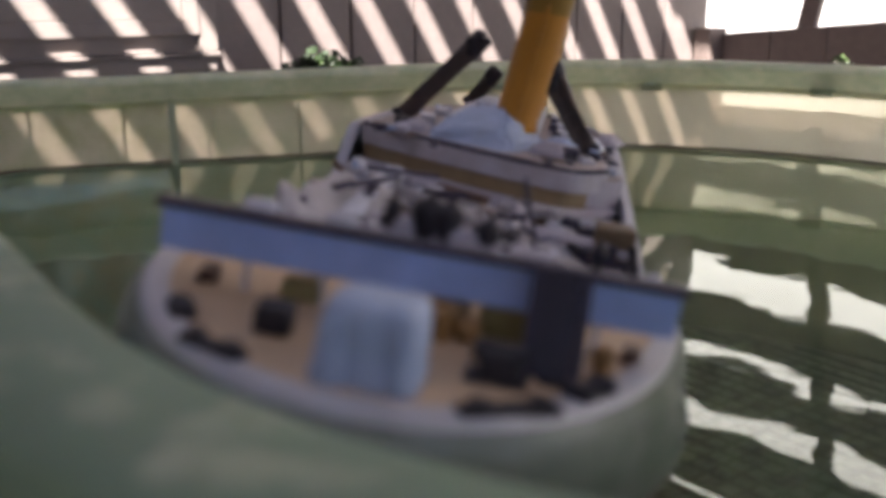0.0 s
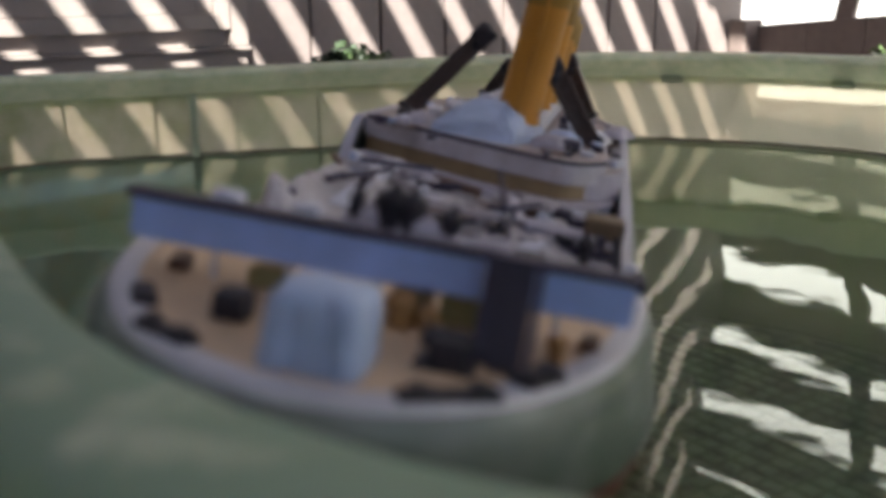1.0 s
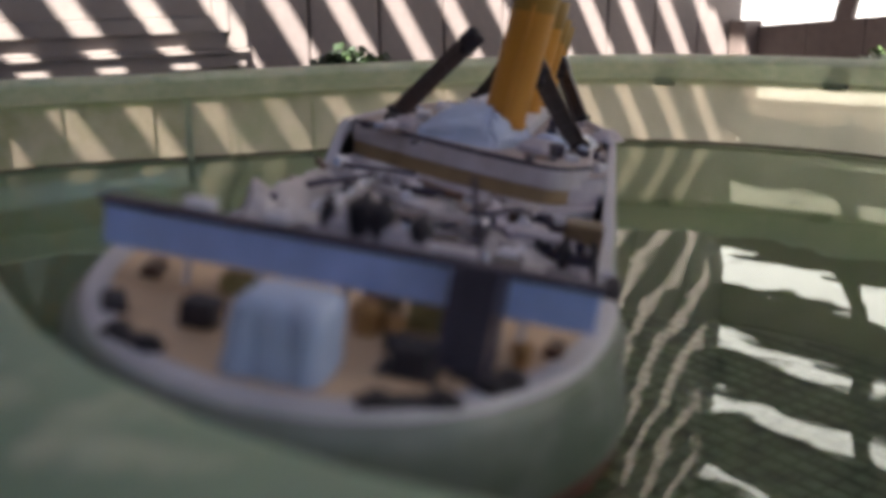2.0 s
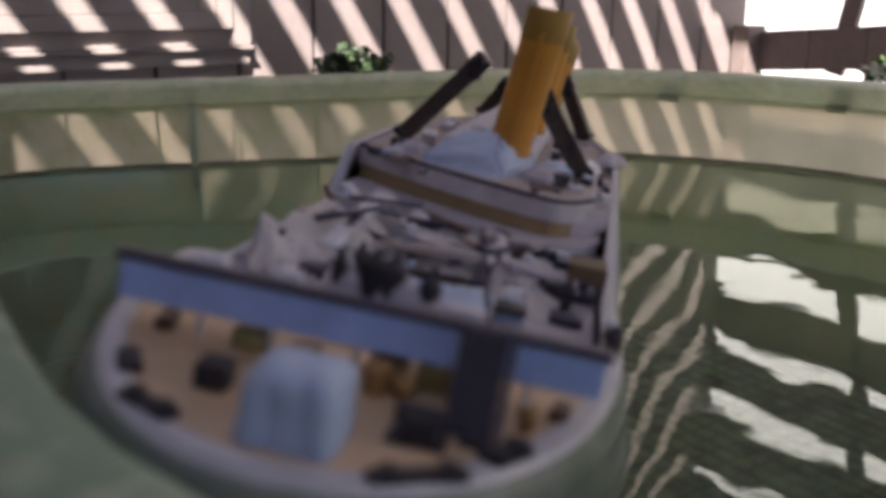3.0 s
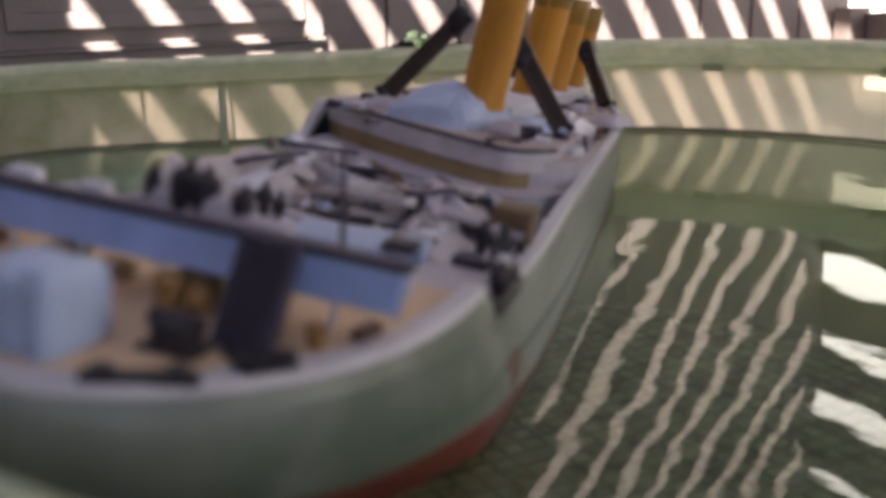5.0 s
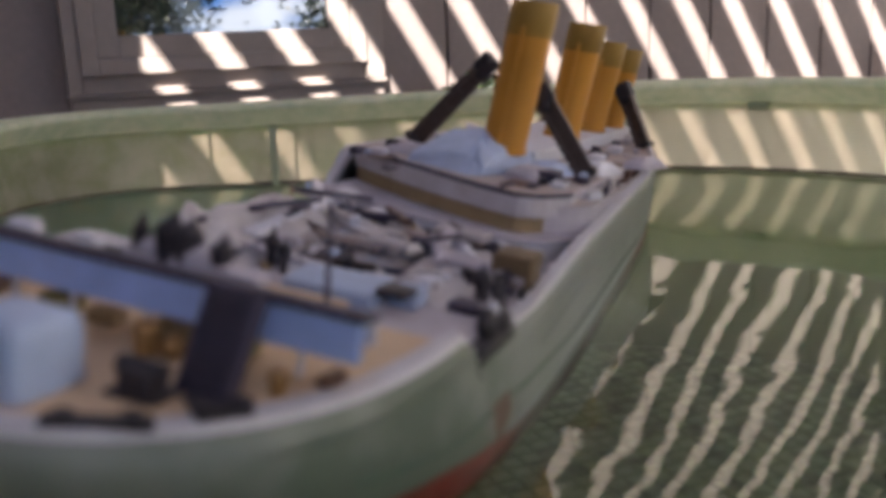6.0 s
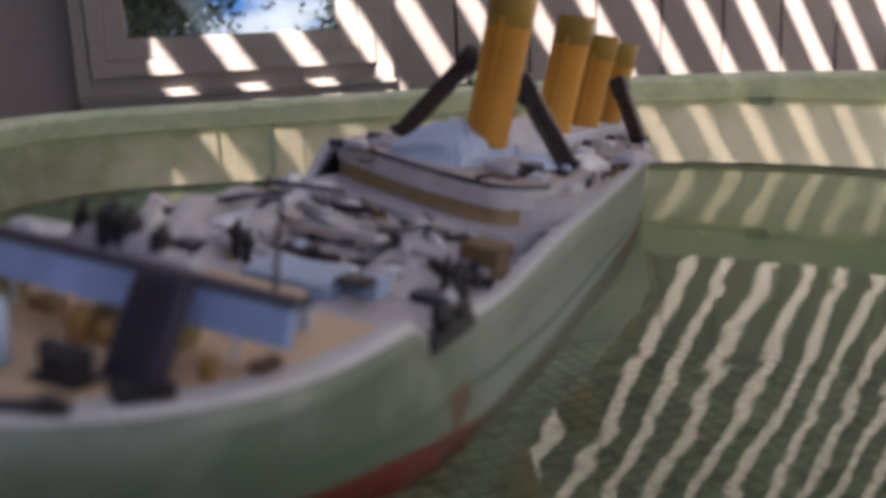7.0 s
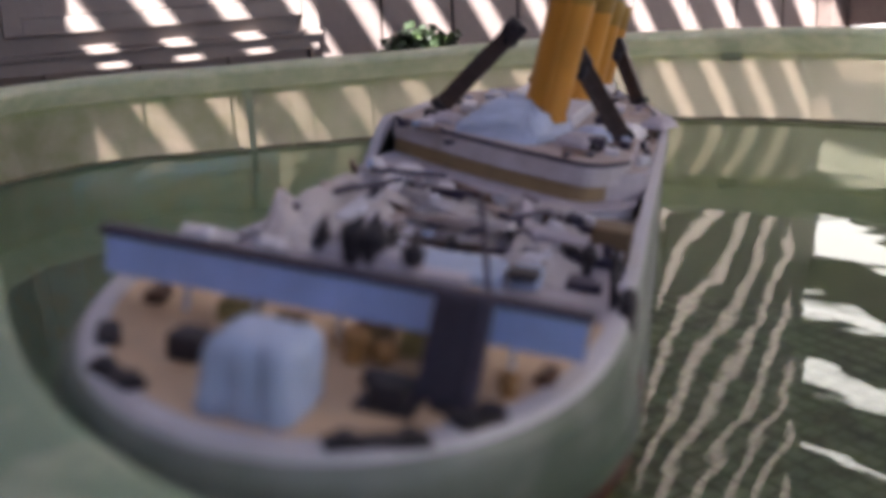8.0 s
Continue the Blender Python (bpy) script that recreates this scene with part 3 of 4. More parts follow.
def deck_plate(z, xa, xb, wide, thick=0.003, zf=None):
    xs = [q for q in stations(-0.073) if xa < q < xb]
    xs = [xa] + xs + [xb] if xa > -0.07 else xs + [xb]
    lp = lambda h: [(x, midline(x) + half(x, -0.073, wide), (zf(x) if zf else z) + h) for x in xs] + [(x, midline(x) - half(x, -0.073, wide), (zf(x) if zf else z) + h) for x in reversed(xs)]
    return rings(bmesh.new(), [lp(-thick), lp(0)], cap=(True, True))


poop = part("poop_deck", deck_plate(-0.030, -0.09, 0.085, 0.95), M_DECK, ship, "tan planked stern deck")
part("well_deck", deck_plate(-0.040, 0.0855, 0.36, 0.96), M_DECKGREY, ship)


def P(name, lo, hi, mat, parent=None, rot=(0, 0, 0), bevel=0.0012, label=""):
    """A rounded block given by its extents, turned about its own foot."""
    lo, hi = Vector(lo), Vector(hi)
    c = Vector(((lo.x + hi.x) / 2, (lo.y + hi.y) / 2, lo.z))
    m = pose(*c, *rot) @ Matrix.Translation(-c)
    return part(name, boxed(lo, hi, m, bevel), mat, parent or ship, label, smooth=True)


def lump(bm, at, r, squash=(1, 1, 1), seg=14):
    q = bmesh.ops.create_uvsphere(bm, u_segments=seg, v_segments=10, radius=1.0)
    bmesh.ops.transform(bm, matrix=Matrix.Translation(at) @ Matrix.Diagonal((r * squash[0], r * squash[1], r * squash[2], 1)), verts=q["verts"])
    return bm


# poop deck: ridged canvas house, bitts, winch
loops = []
for z, grow in ((-0.0300, 0.0006), (-0.0285, 0.0010), (-0.0240, 0.0002), (-0.0160, -0.0002), (-0.0110, -0.0006), (-0.0085, -0.0014), (-0.0066, -0.0032), (-0.0056, -0.0060), (-0.0052, -0.0095)):
    lp = []
    for side in (-1, 1):
        for k in range(48):
            d = side * (-1 + k / 24)
            c = -side * (1 - abs(d) ** 5.6) ** (1 / 5.6)
            fold = 0.0026 * abs(math.cos(1.5 * math.pi * (d + 0.06 * math.sin(160 * z)))) ** 0.4 if side > 0 and abs(d) < 0.98 else 0.0
            sag = 0.0006 * math.sin(5 * d + 60 * z)
            lp.append((-0.0485 + c * (0.0150 + grow + sag) - fold * (1 if grow > -0.004 else 0.5), 0.0040 + d * (0.0163 + grow + sag * 0.5), z))
    loops.append(lp)
house = part("deckhouse", rings(bmesh.new(), loops, cap=(False, True)), M_BLUEWHITE, ship, "pale blue ridged canvas deckhouse", smooth=True)

hatch = P("hatch", (-0.0350, 0.0335, -0.030), (-0.0225, 0.0455, -0.0200), M_BLACK, label="black square hatch", bevel=0.002)
winch = P("winch", (-0.041, -0.0405, -0.030), (-0.029, -0.0275, -0.0195), M_BLACK, label="black winch on a splayed foot", bevel=0.002)
P("foot", (-0.042, -0.0435, -0.030), (-0.027, -0.0235, -0.0285), M_BLACK, winch, bevel=0.0006)
part("drum", tube(bmesh.new(), (-0.035, -0.042, -0.021), (-0.035, -0.025, -0.021), 0.0035, seg=18), M_BLACK, winch, smooth=True)


def bitt(x, y, length, width, turn, mat, label):
    bm = bmesh.new()
    box(bm, (-length / 2, -width / 2, 0), (length / 2, width / 2, 0.003), bevel=0.001)
    for s in (-1, 1):
        tube(bm, (s * length * 0.3, 0, 0.002), (s * length * 0.3, 0, 0.0047), width * 0.42, width * 0.46, 12)
    bmesh.ops.transform(bm, matrix=pose(x, y, -0.030, 0, 0, turn), verts=bm.verts)
    return part("mooring_bitt", bm, mat, ship, label, smooth=True)


M_ORANGE = material("orange_plastic", (0.28, 0.15, 0.05), 0.5, vary=0.25, scale=60, coarse=20, bump=0.1)
bitt(-0.0620, -0.0385, 0.033, 0.0078, -58, M_BLACK, "long black twin bitts")
bitt(-0.0560, 0.0505, 0.023, 0.0080, 64, M_BLACK, "long black twin bitts")
bitt(-0.0335, -0.0630, 0.019, 0.0105, -35, M_BLACK, "black twin bitts")
bitt(-0.0285, 0.0705, 0.013, 0.0085, 30, M_BLACK, "black twin bitts")
bitt(0.018, 0.0773, 0.014, 0.008, 10, M_RUST, "brown twin bitts")
bitt(0.0113, -0.0793, 0.012, 0.007, -10, M_RUST, "brown twin bitts")
part("bollard", lump(tube(bmesh.new(), (-0.007, -0.0680, -0.030), (-0.007, -0.0680, -0.024), 0.003), (-0.007, -0.0680, -0.024), 0.0042, (1, 1, 0.7)), M_ORANGE, ship, "orange-brown bollard", smooth=True)
P("companionway", (0.0085, -0.045, -0.030), (0.022, -0.024, -0.0175), M_OLIVE, label="olive brown companionway box")
part("capstan", lump(lump(tube(bmesh.new(), (-0.004, -0.012, -0.030), (-0.004, -0.012, -0.021), 0.0042), (-0.004, -0.012, -0.021), 0.0055, (1, 1, 0.8)), (-0.0005, -0.021, -0.026), 0.0052), M_ORANGE, ship, "orange-brown capstan", smooth=True)
P("locker", (0.008, -0.021, -0.030), (0.02, -0.006, -0.021), M_BROWN, label="brown wooden locker")
P("locker", (0.0085, 0.034, -0.030), (0.021, 0.048, -0.0225), M_OLIVE)
P("locker", (0.010, 0.014, -0.030), (0.02, 0.026, -0.0245), M_BROWN)

# docking bridge across the stern with dark capping and a ladder
bridge = part("docking_bridge", boxed((-0.0045, -0.0915, -0.0165), (-0.001, 0.0925, -0.0015), bevel=0.0008), M_BEAM, ship, "pale blue docking bridge screen")
bridge.location = (0.008, 0, -0.001)
part("floor", boxed((-0.001, -0.0915, -0.0165), (0.014, 0.0925, -0.0145), bevel=0.0006), M_DECK, bridge)
part("cap_rail", boxed((-0.0058, -0.0935, -0.0015), (0.002, 0.0945, 0.0018), bevel=0.0008), M_NAVY, bridge, "dark navy capping rail")
part("screen", boxed((0.0125, -0.090, -0.0145), (0.0145, 0.091, -0.0055), bevel=0.0006), M_WHITE, bridge)
part("cap_rail", boxed((0.0115, -0.090, -0.0055), (0.0155, 0.091, -0.0030), bevel=0.0006), M_NAVY, bridge, "dark navy capping rail")
for y in (-0.066, -0.032, 0.0, 0.034, 0.062):
    part("strut", tube(bmesh.new(), (0.004, y, -0.032), (0.004, y, -0.0150), 0.0012, seg=8), M_WHITE, bridge)
lad = part("ladder", boxed((-0.0035, -0.0590, -0.0300), (0.0005, -0.0455, 0.0070), pose(-0.031, 0.0025, 0) @ Matrix.Translation((0, 0, -0.03)) @ pose(0, 0, 0, 0, 26, 0) @ Matrix.Translation((0, 0, 0.03)), 0.0008), M_NAVY, bridge, "dark navy ladder")
for y in (-0.0610, -0.0440):
    part("stringer", boxed((-0.0045, y - 0.0014, -0.030), (0.0035, y + 0.0014, 0.007), pose(-0.031, 0.0025, 0) @ Matrix.Translation((0, 0, -0.03)) @ pose(0, 0, 0, 0, 26, 0) @ Matrix.Translation((0, 0, 0.03)), 0.0005), M_NAVY, lad)
for k in range(8):
    h = -0.027 + 0.0042 * k
    part("rung", boxed((-0.0062, -0.0590, h), (-0.0035, -0.0455, h + 0.001), pose(-0.031, 0.0025, 0) @ Matrix.Translation((0, 0, -0.03)) @ pose(0, 0, 0, 0, 26, 0) @ Matrix.Translation((0, 0, 0.03))), M_BLACK, lad)
part("ladder_foot", lump(bmesh.new(), (-0.0375, -0.0515, -0.0285), 0.004, (0.8, 1.5, 0.5)), M_BLACK, bridge, smooth=True)
P("bridge_box", (0.003, -0.046, -0.0145), (0.012, -0.030, 0.0035), M_DECKGREY, bridge, rot=(0, 0, 5))
for y, w in ((0.060, 0.012), (0.030, 0.010)):
    P("bridge_locker", (0.002, y - w / 2, -0.0145), (0.010, y + w / 2, 0.0045), M_WHITE, bridge, rot=(0, 0, random.uniform(-9, 9)))


# well deck: ventilators, cargo gear, hatches, canvas heaps
def ventilator(x, y, h, r, mat, z=-0.040):
    bm = tube(bmesh.new(), (x, y, z), (x, y, z + h * 0.62), r * 0.55, r * 0.5, 12)
    lump(bm, (x, y, z + h * 0.62), r, (0.95, 1.0, 1.0))
    tube(bm, (x - 0.2 * r, y, z + h * 0.72), (x + 0.35 * r, y, z + h), r * 0.62, r * 0.12, 12)
    return part("ventilator", bm, mat, ship, "black ventilator cowl", smooth=True)


part("bridge_cover", lump(lump(lump(boxed((0.013, -0.026, -0.0145), (0.024, 0.020, 0.001), bevel=0.003), (0.0185, 0.008, 0.0015), 0.006, (0.9, 1.6, 0.7)), (0.0185, -0.008, 0.0015), 0.006, (0.9, 1.7, 0.8)), (0.0185, -0.021, 0.000), 0.005, (0.9, 1.4, 0.7)), M_DECKGREY, bridge, "lilac canvas cover", smooth=True)
for x, y, z0, z1, r in ((0.018, 0.0010, 0.001, 0.0165, 0.0064), (0.0185, -0.0065, 0.001, 0.0155, 0.0062), (0.017, 0.0140, 0.000, 0.0150, 0.0034), (0.018, -0.0220, -0.001, 0.0120, 0.0046)):
    bm = tube(bmesh.new(), (x, y, z0 - 0.004), (x, y, z0 + (z1 - z0) * 0.55), r * 0.85, r, 12)
    lump(bm, (x, y, z0 + (z1 - z0) * 0.55), r, (0.9, 1.0, 0.7))
    tube(bm, (x, y, z0 + (z1 - z0) * 0.6), (x + 0.2 * r, y - 0.2 * r, z1), r * 0.75, r * 0.15, 10)
    part("telegraph", bm, M_BLACK, bridge, "squat black engine telegraph", smooth=True)
for q in ((0.166, 0.034, 0.022, 0.0048), (0.160, 0.023, 0.019, 0.0040), (0.188, -0.078, 0.02, 0.005)):
    ventilator(*q, M_BLACK)
P("hatch_coaming", (0.090, -0.034, -0.040), (0.124, 0.034, -0.0345), M_DECK, bevel=0.002, label="tan hatch cover")
stand = P("cargo_box", (0.165, -0.058, -0.040), (0.147, -0.043, -0.031), M_BLUEWHITE, label="pale blue cargo box with a black cap")
P("lid", (0.1305, -0.0585, -0.031), (0.1475, -0.0425, -0.0275), M_BLACK, stand, bevel=0.0015)
P("cargo_box", (0.160, -0.088, -0.040), (0.176, -0.070, -0.035), M_NAVY, label="dark blue cargo box")
lock = P("deck_locker", (0.209, -0.098, -0.034), (0.236, -0.076, -0.0170), M_DARKWOOD, label="brown wooden locker on black legs")
for x in (0.212, 0.233):
    for y in (-0.095, -0.079):
        P("leg", (x - 0.0016, y - 0.0016, -0.040), (x + 0.0016, y + 0.0016, -0.034), M_BLACK, lock, bevel=0.0003)
P("deck_locker", (0.150, 0.050, -0.040), (0.166, 0.064, -0.033), M_NAVY)


def spar(a, b, r, mat, name="derrick", label=""):
    return part(name, tube(bmesh.new(), a, b, r, r * 0.75, 10), mat, ship, label, smooth=True)


spar((0.068, -0.048, -0.030), (0.095, -0.032, 0.017), 0.0014, M_NAVY, "mast", "thin dark leaning mast")
def jib(a, b, w, mat, dark):
    """A broken white deck section lying at an angle, with dark openings along it."""
    va, vb = Vector(a), Vector(b)
    d = vb - va
    m = Matrix.Translation(va) @ d.to_track_quat("X", "Z").to_matrix().to_4x4()
    root = part("deck_section", boxed((0, -w, -0.0035), (d.length, w, 0.0035), m, 0.0016), mat, ship, "broken white deck section", smooth=True)
    for f in dark:
        part("opening", boxed((d.length * f - 0.0045, -w * 0.55, 0.0030), (d.length * f + 0.0045, w * 0.35, 0.0040), m, 0.0003), M_NAVY, root)
        part("side_opening", boxed((d.length * f - 0.0040, -w - 0.0004, -0.0018), (d.length * f + 0.0040, -w + 0.0010, 0.0016), m), M_NAVY, root)


for a, b, w, mat, dark in (((0.182, 0.058, -0.031), (0.300, 0.052, -0.018), 0.006, M_WHITE, (0.35,)), ((0.186, 0.084, -0.036), (0.240, 0.080, -0.026), 0.006, M_DECKGREY, (0.5,)), ((0.250, 0.030, -0.030), (0.286, 0.022, -0.024), 0.006, M_WHITE, (0.5,)),
                           ((0.244, -0.074, -0.034), (0.262, -0.092, -0.031), 0.006, M_DECKGREY, (0.4,))):
    jib(a, b, w, mat, dark)


def sheet(name, centre, size, turn, rise, fold, seed, mat, label, tears=()):
    """A crumpled sheet of thin plastic: folded, with a ragged edge and real thickness. rise: height gained along and across."""
    rnd = random.Random(seed)
    nu, nv = 18, 14
    off = Vector((rnd.uniform(0, 50), rnd.uniform(0, 50), 0))
    top, low = [], []
    turned = pose(*centre, 0, 0, turn)
    for i in range(nu + 1):
        for k in range(nv + 1):
            u, v = i / nu - 0.5, k / nv - 0.5
            edge = 1 + 0.16 * noise.noise(off + Vector((5 * u, 5 * v, 3)))
            q = Vector((u * size[0] * edge, v * size[1] * edge, 0))
            p = noise.noise(off + Vector((u * 2.2, v * 2.6, 0.0)))
            ridge = 1 - abs(noise.noise(off + Vector((u * 3.6, v * 3.2, 9.0)))) * 2
            z = rise[0] * (u + 0.5) + rise[1] * (v + 0.5) + fold * (0.9 * p + 0.55 * ridge)
            hem = min(1.0, 5 * min(0.5 - abs(u), 0.5 - abs(v)) + 0.25)
            z = z * hem
            top.append(turned @ (q + Vector((0, 0, z))))
            low.append(turned @ (q * 0.995 + Vector((0, 0, z - 0.0016))))
    bm = bmesh.new()
    a, b = [bm.verts.new(q) for q in top], [bm.verts.new(q) for q in low]
    at = lambda i, k: i * (nv + 1) + k
    for i in range(nu):
        for k in range(nv):
            bm.faces.new((a[at(i, k)], a[at(i + 1, k)], a[at(i + 1, k + 1)], a[at(i, k + 1)]))
            bm.faces.new((b[at(i, k)], b[at(i, k + 1)], b[at(i + 1, k + 1)], b[at(i + 1, k)]))
    rim = [at(i, 0) for i in range(nu)] + [at(nu, k) for k in range(nv)] + [at(i, nv) for i in range(nu, 0, -1)] + [at(0, k) for k in range(nv, 0, -1)]
    for p, q in zip(rim, rim[1:] + rim[:1]):
        bm.faces.new((a[p], b[p], b[q], a[q]))
    root = part(name, bm, mat, ship, label, smooth=True)
    for u, v, l, w, ang in tears:
        i, k = round((u + 0.5) * nu), round((v + 0.5) * nv)
        spot = top[at(i, k)]
        part("tear", boxed((-l / 2, -w / 2, -0.0012), (l / 2, w / 2, 0.0014), pose(spot.x, spot.y, spot.z, rnd.uniform(-10, 10), rnd.uniform(-14, 4), turn + ang), 0.0005), M_NAVY, root, "dark tear in the sheet")
    return root


sheet("plastic_sheet", (0.206, 0.062, -0.040), (0.110, 0.056, 0), -8, (0.012, 0.015), 0.0065, 3, M_SHEET, "crumpled white plastic sheet", ((-0.22, -0.30, 0.020, 0.006, 20), (0.05, 0.25, 0.026, 0.005, -30), (0.30, -0.10, 0.018, 0.006, 10)))
sheet("plastic_sheet", (0.222, 0.004, -0.040), (0.100, 0.058, 0), 6, (0.016, -0.002), 0.0040, 11, M_SHEET, "crumpled white plastic sheet", ((-0.20, 0.05, 0.010, 0.030, 10), (-0.02, -0.20, 0.012, 0.009, 30), (0.20, 0.22, 0.020, 0.006, -20)))
sheet("plastic_sheet", (0.212, -0.052, -0.040), (0.110, 0.046, 0), 4, (0.012, 0.002), 0.0038, 19, M_SHEET, "crumpled white plastic sheet", ((-0.10, 0.15, 0.012, 0.008, 20), (0.22, -0.15, 0.016, 0.006, -15)))
sheet("plastic_sheet", (0.262, 0.030, -0.036), (0.070, 0.080, 0), 14, (0.008, 0.003), 0.0040, 27, M_SHEET, "crumpled lilac plastic sheet", ((0.0, 0.1, 0.018, 0.006, 60), (0.1, -0.25, 0.014, 0.005, 30)))
sheet("plastic_sheet", (0.164, 0.080, -0.040), (0.050, 0.030, 0), 14, (0.012, 0.014), 0.0060, 35, M_SHEET, "torn white plastic sheet standing up", ((0.1, 0.0, 0.010, 0.006, 0),))
P("hatch_house", (0.128, -0.041, -0.040), (0.162, 0.007, -0.0305), M_BLUEWHITE, rot=(0, -3, 3), bevel=0.003, label="pale blue rounded hatch house")
for a, b in (((0.200, 0.070, -0.019), (0.232, 0.040, -0.012)), ((0.205, -0.03, -0.019), (0.232, -0.05, -0.017)), ((0.235, 0.06, -0.01), (0.262, 0.02, -0.012))):
    spar(a, b, 0.0018, M_NAVY, "hook_block")
rail_gear = part("fairlead", lump(lump(boxed((0.102, -0.1075, -0.0445), (0.156, -0.0985, -0.036), bevel=0.002), (0.122, -0.102, -0.030), 0.0065, (1.2, 0.7, 1.2)), (0.148, -0.102, -0.034), 0.006, (1.5, 0.7, 0.9)), M_BLACK, ship, "black fairlead in the rail", smooth=True)
for x, h in ((0.158, 0.024), (0.170, 0.021), (0.142, 0.019)):
    spar((x, -0.096, -0.040), (x + 0.006, -0.092, -0.040 + h), 0.0022, M_BLACK, "stanchion")
part("fairlead_eye", lump(bmesh.new(), (0.134, -0.100, -0.026), 0.004), M_WHITE, rail_gear, smooth=True)

# superstructure in tiers, the boat deck overhanging aft
def aft_edge(aft, skew, port, star, bow_in, v):
    """A place on a tier's bowed aft end, which turns forward in a wide curve on the starboard side; v runs from -1 to 1."""
    y = v * (port if v > 0 else star)
    turn = 0.046 * max(0.0, (-v - 0.62) / 0.38) ** 2
    return aft + skew * y + bow_in * v * v + turn, midline(0.33) + y


def tier(name, z0, z1, aft, skew, port, star, fwd, mat, label="", parent=None, bow_in=0.012):
    """A deck house with a bowed aft end."""
    lp = []
    for h in (z0, z1):
        pts = [(*aft_edge(aft, skew, port, star, bow_in, -1 + k / 16), h) for k in range(33)]
        n = 16
        ways = [aft + 0.06 + (fwd - aft - 0.06) * k / n for k in range(1, n + 1)]
        pts += [(x, midline(x) + min(port, half(x) * 0.93), h) for x in ways]
        pts += [(x, midline(x) - min(star, half(x) * 0.93), h) for x in reversed(ways)]
        lp.append(pts)
    return part(name, rings(bmesh.new(), lp, cap=(True, True)), mat, parent or ship, label)


SK = 0.52
M_CANVAS = material("blue_canvas", (0.44, 0.51, 0.686), 0.6, vary=0.14, scale=60, coarse=40, bump=0.2)
M_PLANK = material("boat_deck_planks", (0.353, 0.317, 0.325), 0.6, vary=0.18, scale=70, coarse=30, bump=0.15, tint=(0.29, 0.21, 0.17))
tier("promenade_wall", -0.0400, -0.0142, 0.3325, SK, 0.0925, 0.0835, 0.84, M_BROWN, "brown wooden promenade wall")
lower = tier("shelter_deck", -0.0400, -0.0262, 0.302, 0.30, 0.0930, 0.0930, 0.60, M_WHITE, "white shelter deck end below the boat deck", bow_in=0.008)
tier("deck_covering", -0.0262, -0.0250, 0.300, 0.30, 0.0945, 0.0945, 0.60, M_DECKGREY, "", lower, bow_in=0.008)
M_FACE = material("greyed_white_paint", (0.49, 0.465, 0.52), 0.5, vary=0.14, scale=70, coarse=30, bump=0.12, tint=(0.36, 0.32, 0.33))
boat = tier("boat_deck", -0.0142, -0.0005, 0.330, SK, 0.094, 0.086, 0.85, M_FACE, "white boat deck with a bowed aft end")
tier("planking", -0.0005, 0.0006, 0.333, SK, 0.0915, 0.0835, 0.847, M_PLANK, "pale tan deck planking", boat)
side_deck = tier("side_deck", -0.0250, -0.0070, 0.352, SK, 0.090, 0.0985, 0.845, M_DECKGREY, "narrow lilac side deck along the rail")
tier("planking", -0.0070, -0.0062, 0.354, SK, 0.089, 0.0975, 0.843, M_PLANK, "pale tan deck planking", side_deck)
edge = [aft_edge(0.330, SK, 0.094, 0.086, 0.012, -1 + k / 20) for k in range(41)]
bm = rings(bmesh.new(), [[(x + dx, y, z) for x, y in edge] for dx, z in ((-0.0008, -0.0012), (-0.0008, 0.0014), (0.0014, 0.0014), (0.0014, -0.0012))], closed=False)
part("edge_rail", bm, M_NAVY, boat, "dark rail along the deck edge")
rnd = random.Random(33)
for y in (-0.062, -0.044, -0.020, -0.002, 0.016, 0.040, 0.058, 0.076):
    x = 0.302 + 0.30 * y + 0.008 * (y / 0.093) ** 2
    w, h = rnd.uniform(0.003, 0.008), rnd.uniform(0.0025, 0.005)
    part("opening", boxed((-0.0014, -w, -0.0345 - h), (0.0014, w, -0.0345 + h * 0.6), pose(x, midline(0.33) + y, 0, rnd.uniform(-9, 9), 0, -12), 0.0006), rnd.choice((M_NAVY, M_BLACK, M_RUST)), lower, "dark ragged opening")
part("side_port", boxed((-0.006, -0.010, -0.0392), (0.002, 0.010, -0.0272), pose(0.2745, -0.0790, 0, 0, 0, -14), 0.001), M_DARKWOOD, lower, "brown open doorway")

# boat deck: houses, funnels, davits
def tarp(levels, wobble, seed):
    """A soft covered heap: rounded level lines that shrink and waver upwards."""
    rnd, loops = random.Random(seed), []
    for x0, x1, y0, y1, z in levels:
        lp = []
        for k in range(28):
            a = 2 * math.pi * k / 28
            c, d = math.cos(a), math.sin(a)
            e = lambda v: math.copysign(abs(v) ** 0.32, v)
            lp.append(((x0 + x1) / 2 + (x1 - x0) / 2 * e(c) + rnd.uniform(-1, 1) * wobble, (y0 + y1) / 2 + (y1 - y0) / 2 * e(d) + rnd.uniform(-1, 1) * wobble, z + rnd.uniform(-1, 1) * wobble * 0.6))
        loops.append(lp)
    bm = rings(bmesh.new(), loops, cap=(True, True))
    bmesh.ops.transform(bm, matrix=Matrix.Translation((0.39, 0, 0)) @ pose(0, 0, 0, 0, 0, -14) @ Matrix.Translation((-0.39, 0, 0)), verts=bm.verts)
    return bm


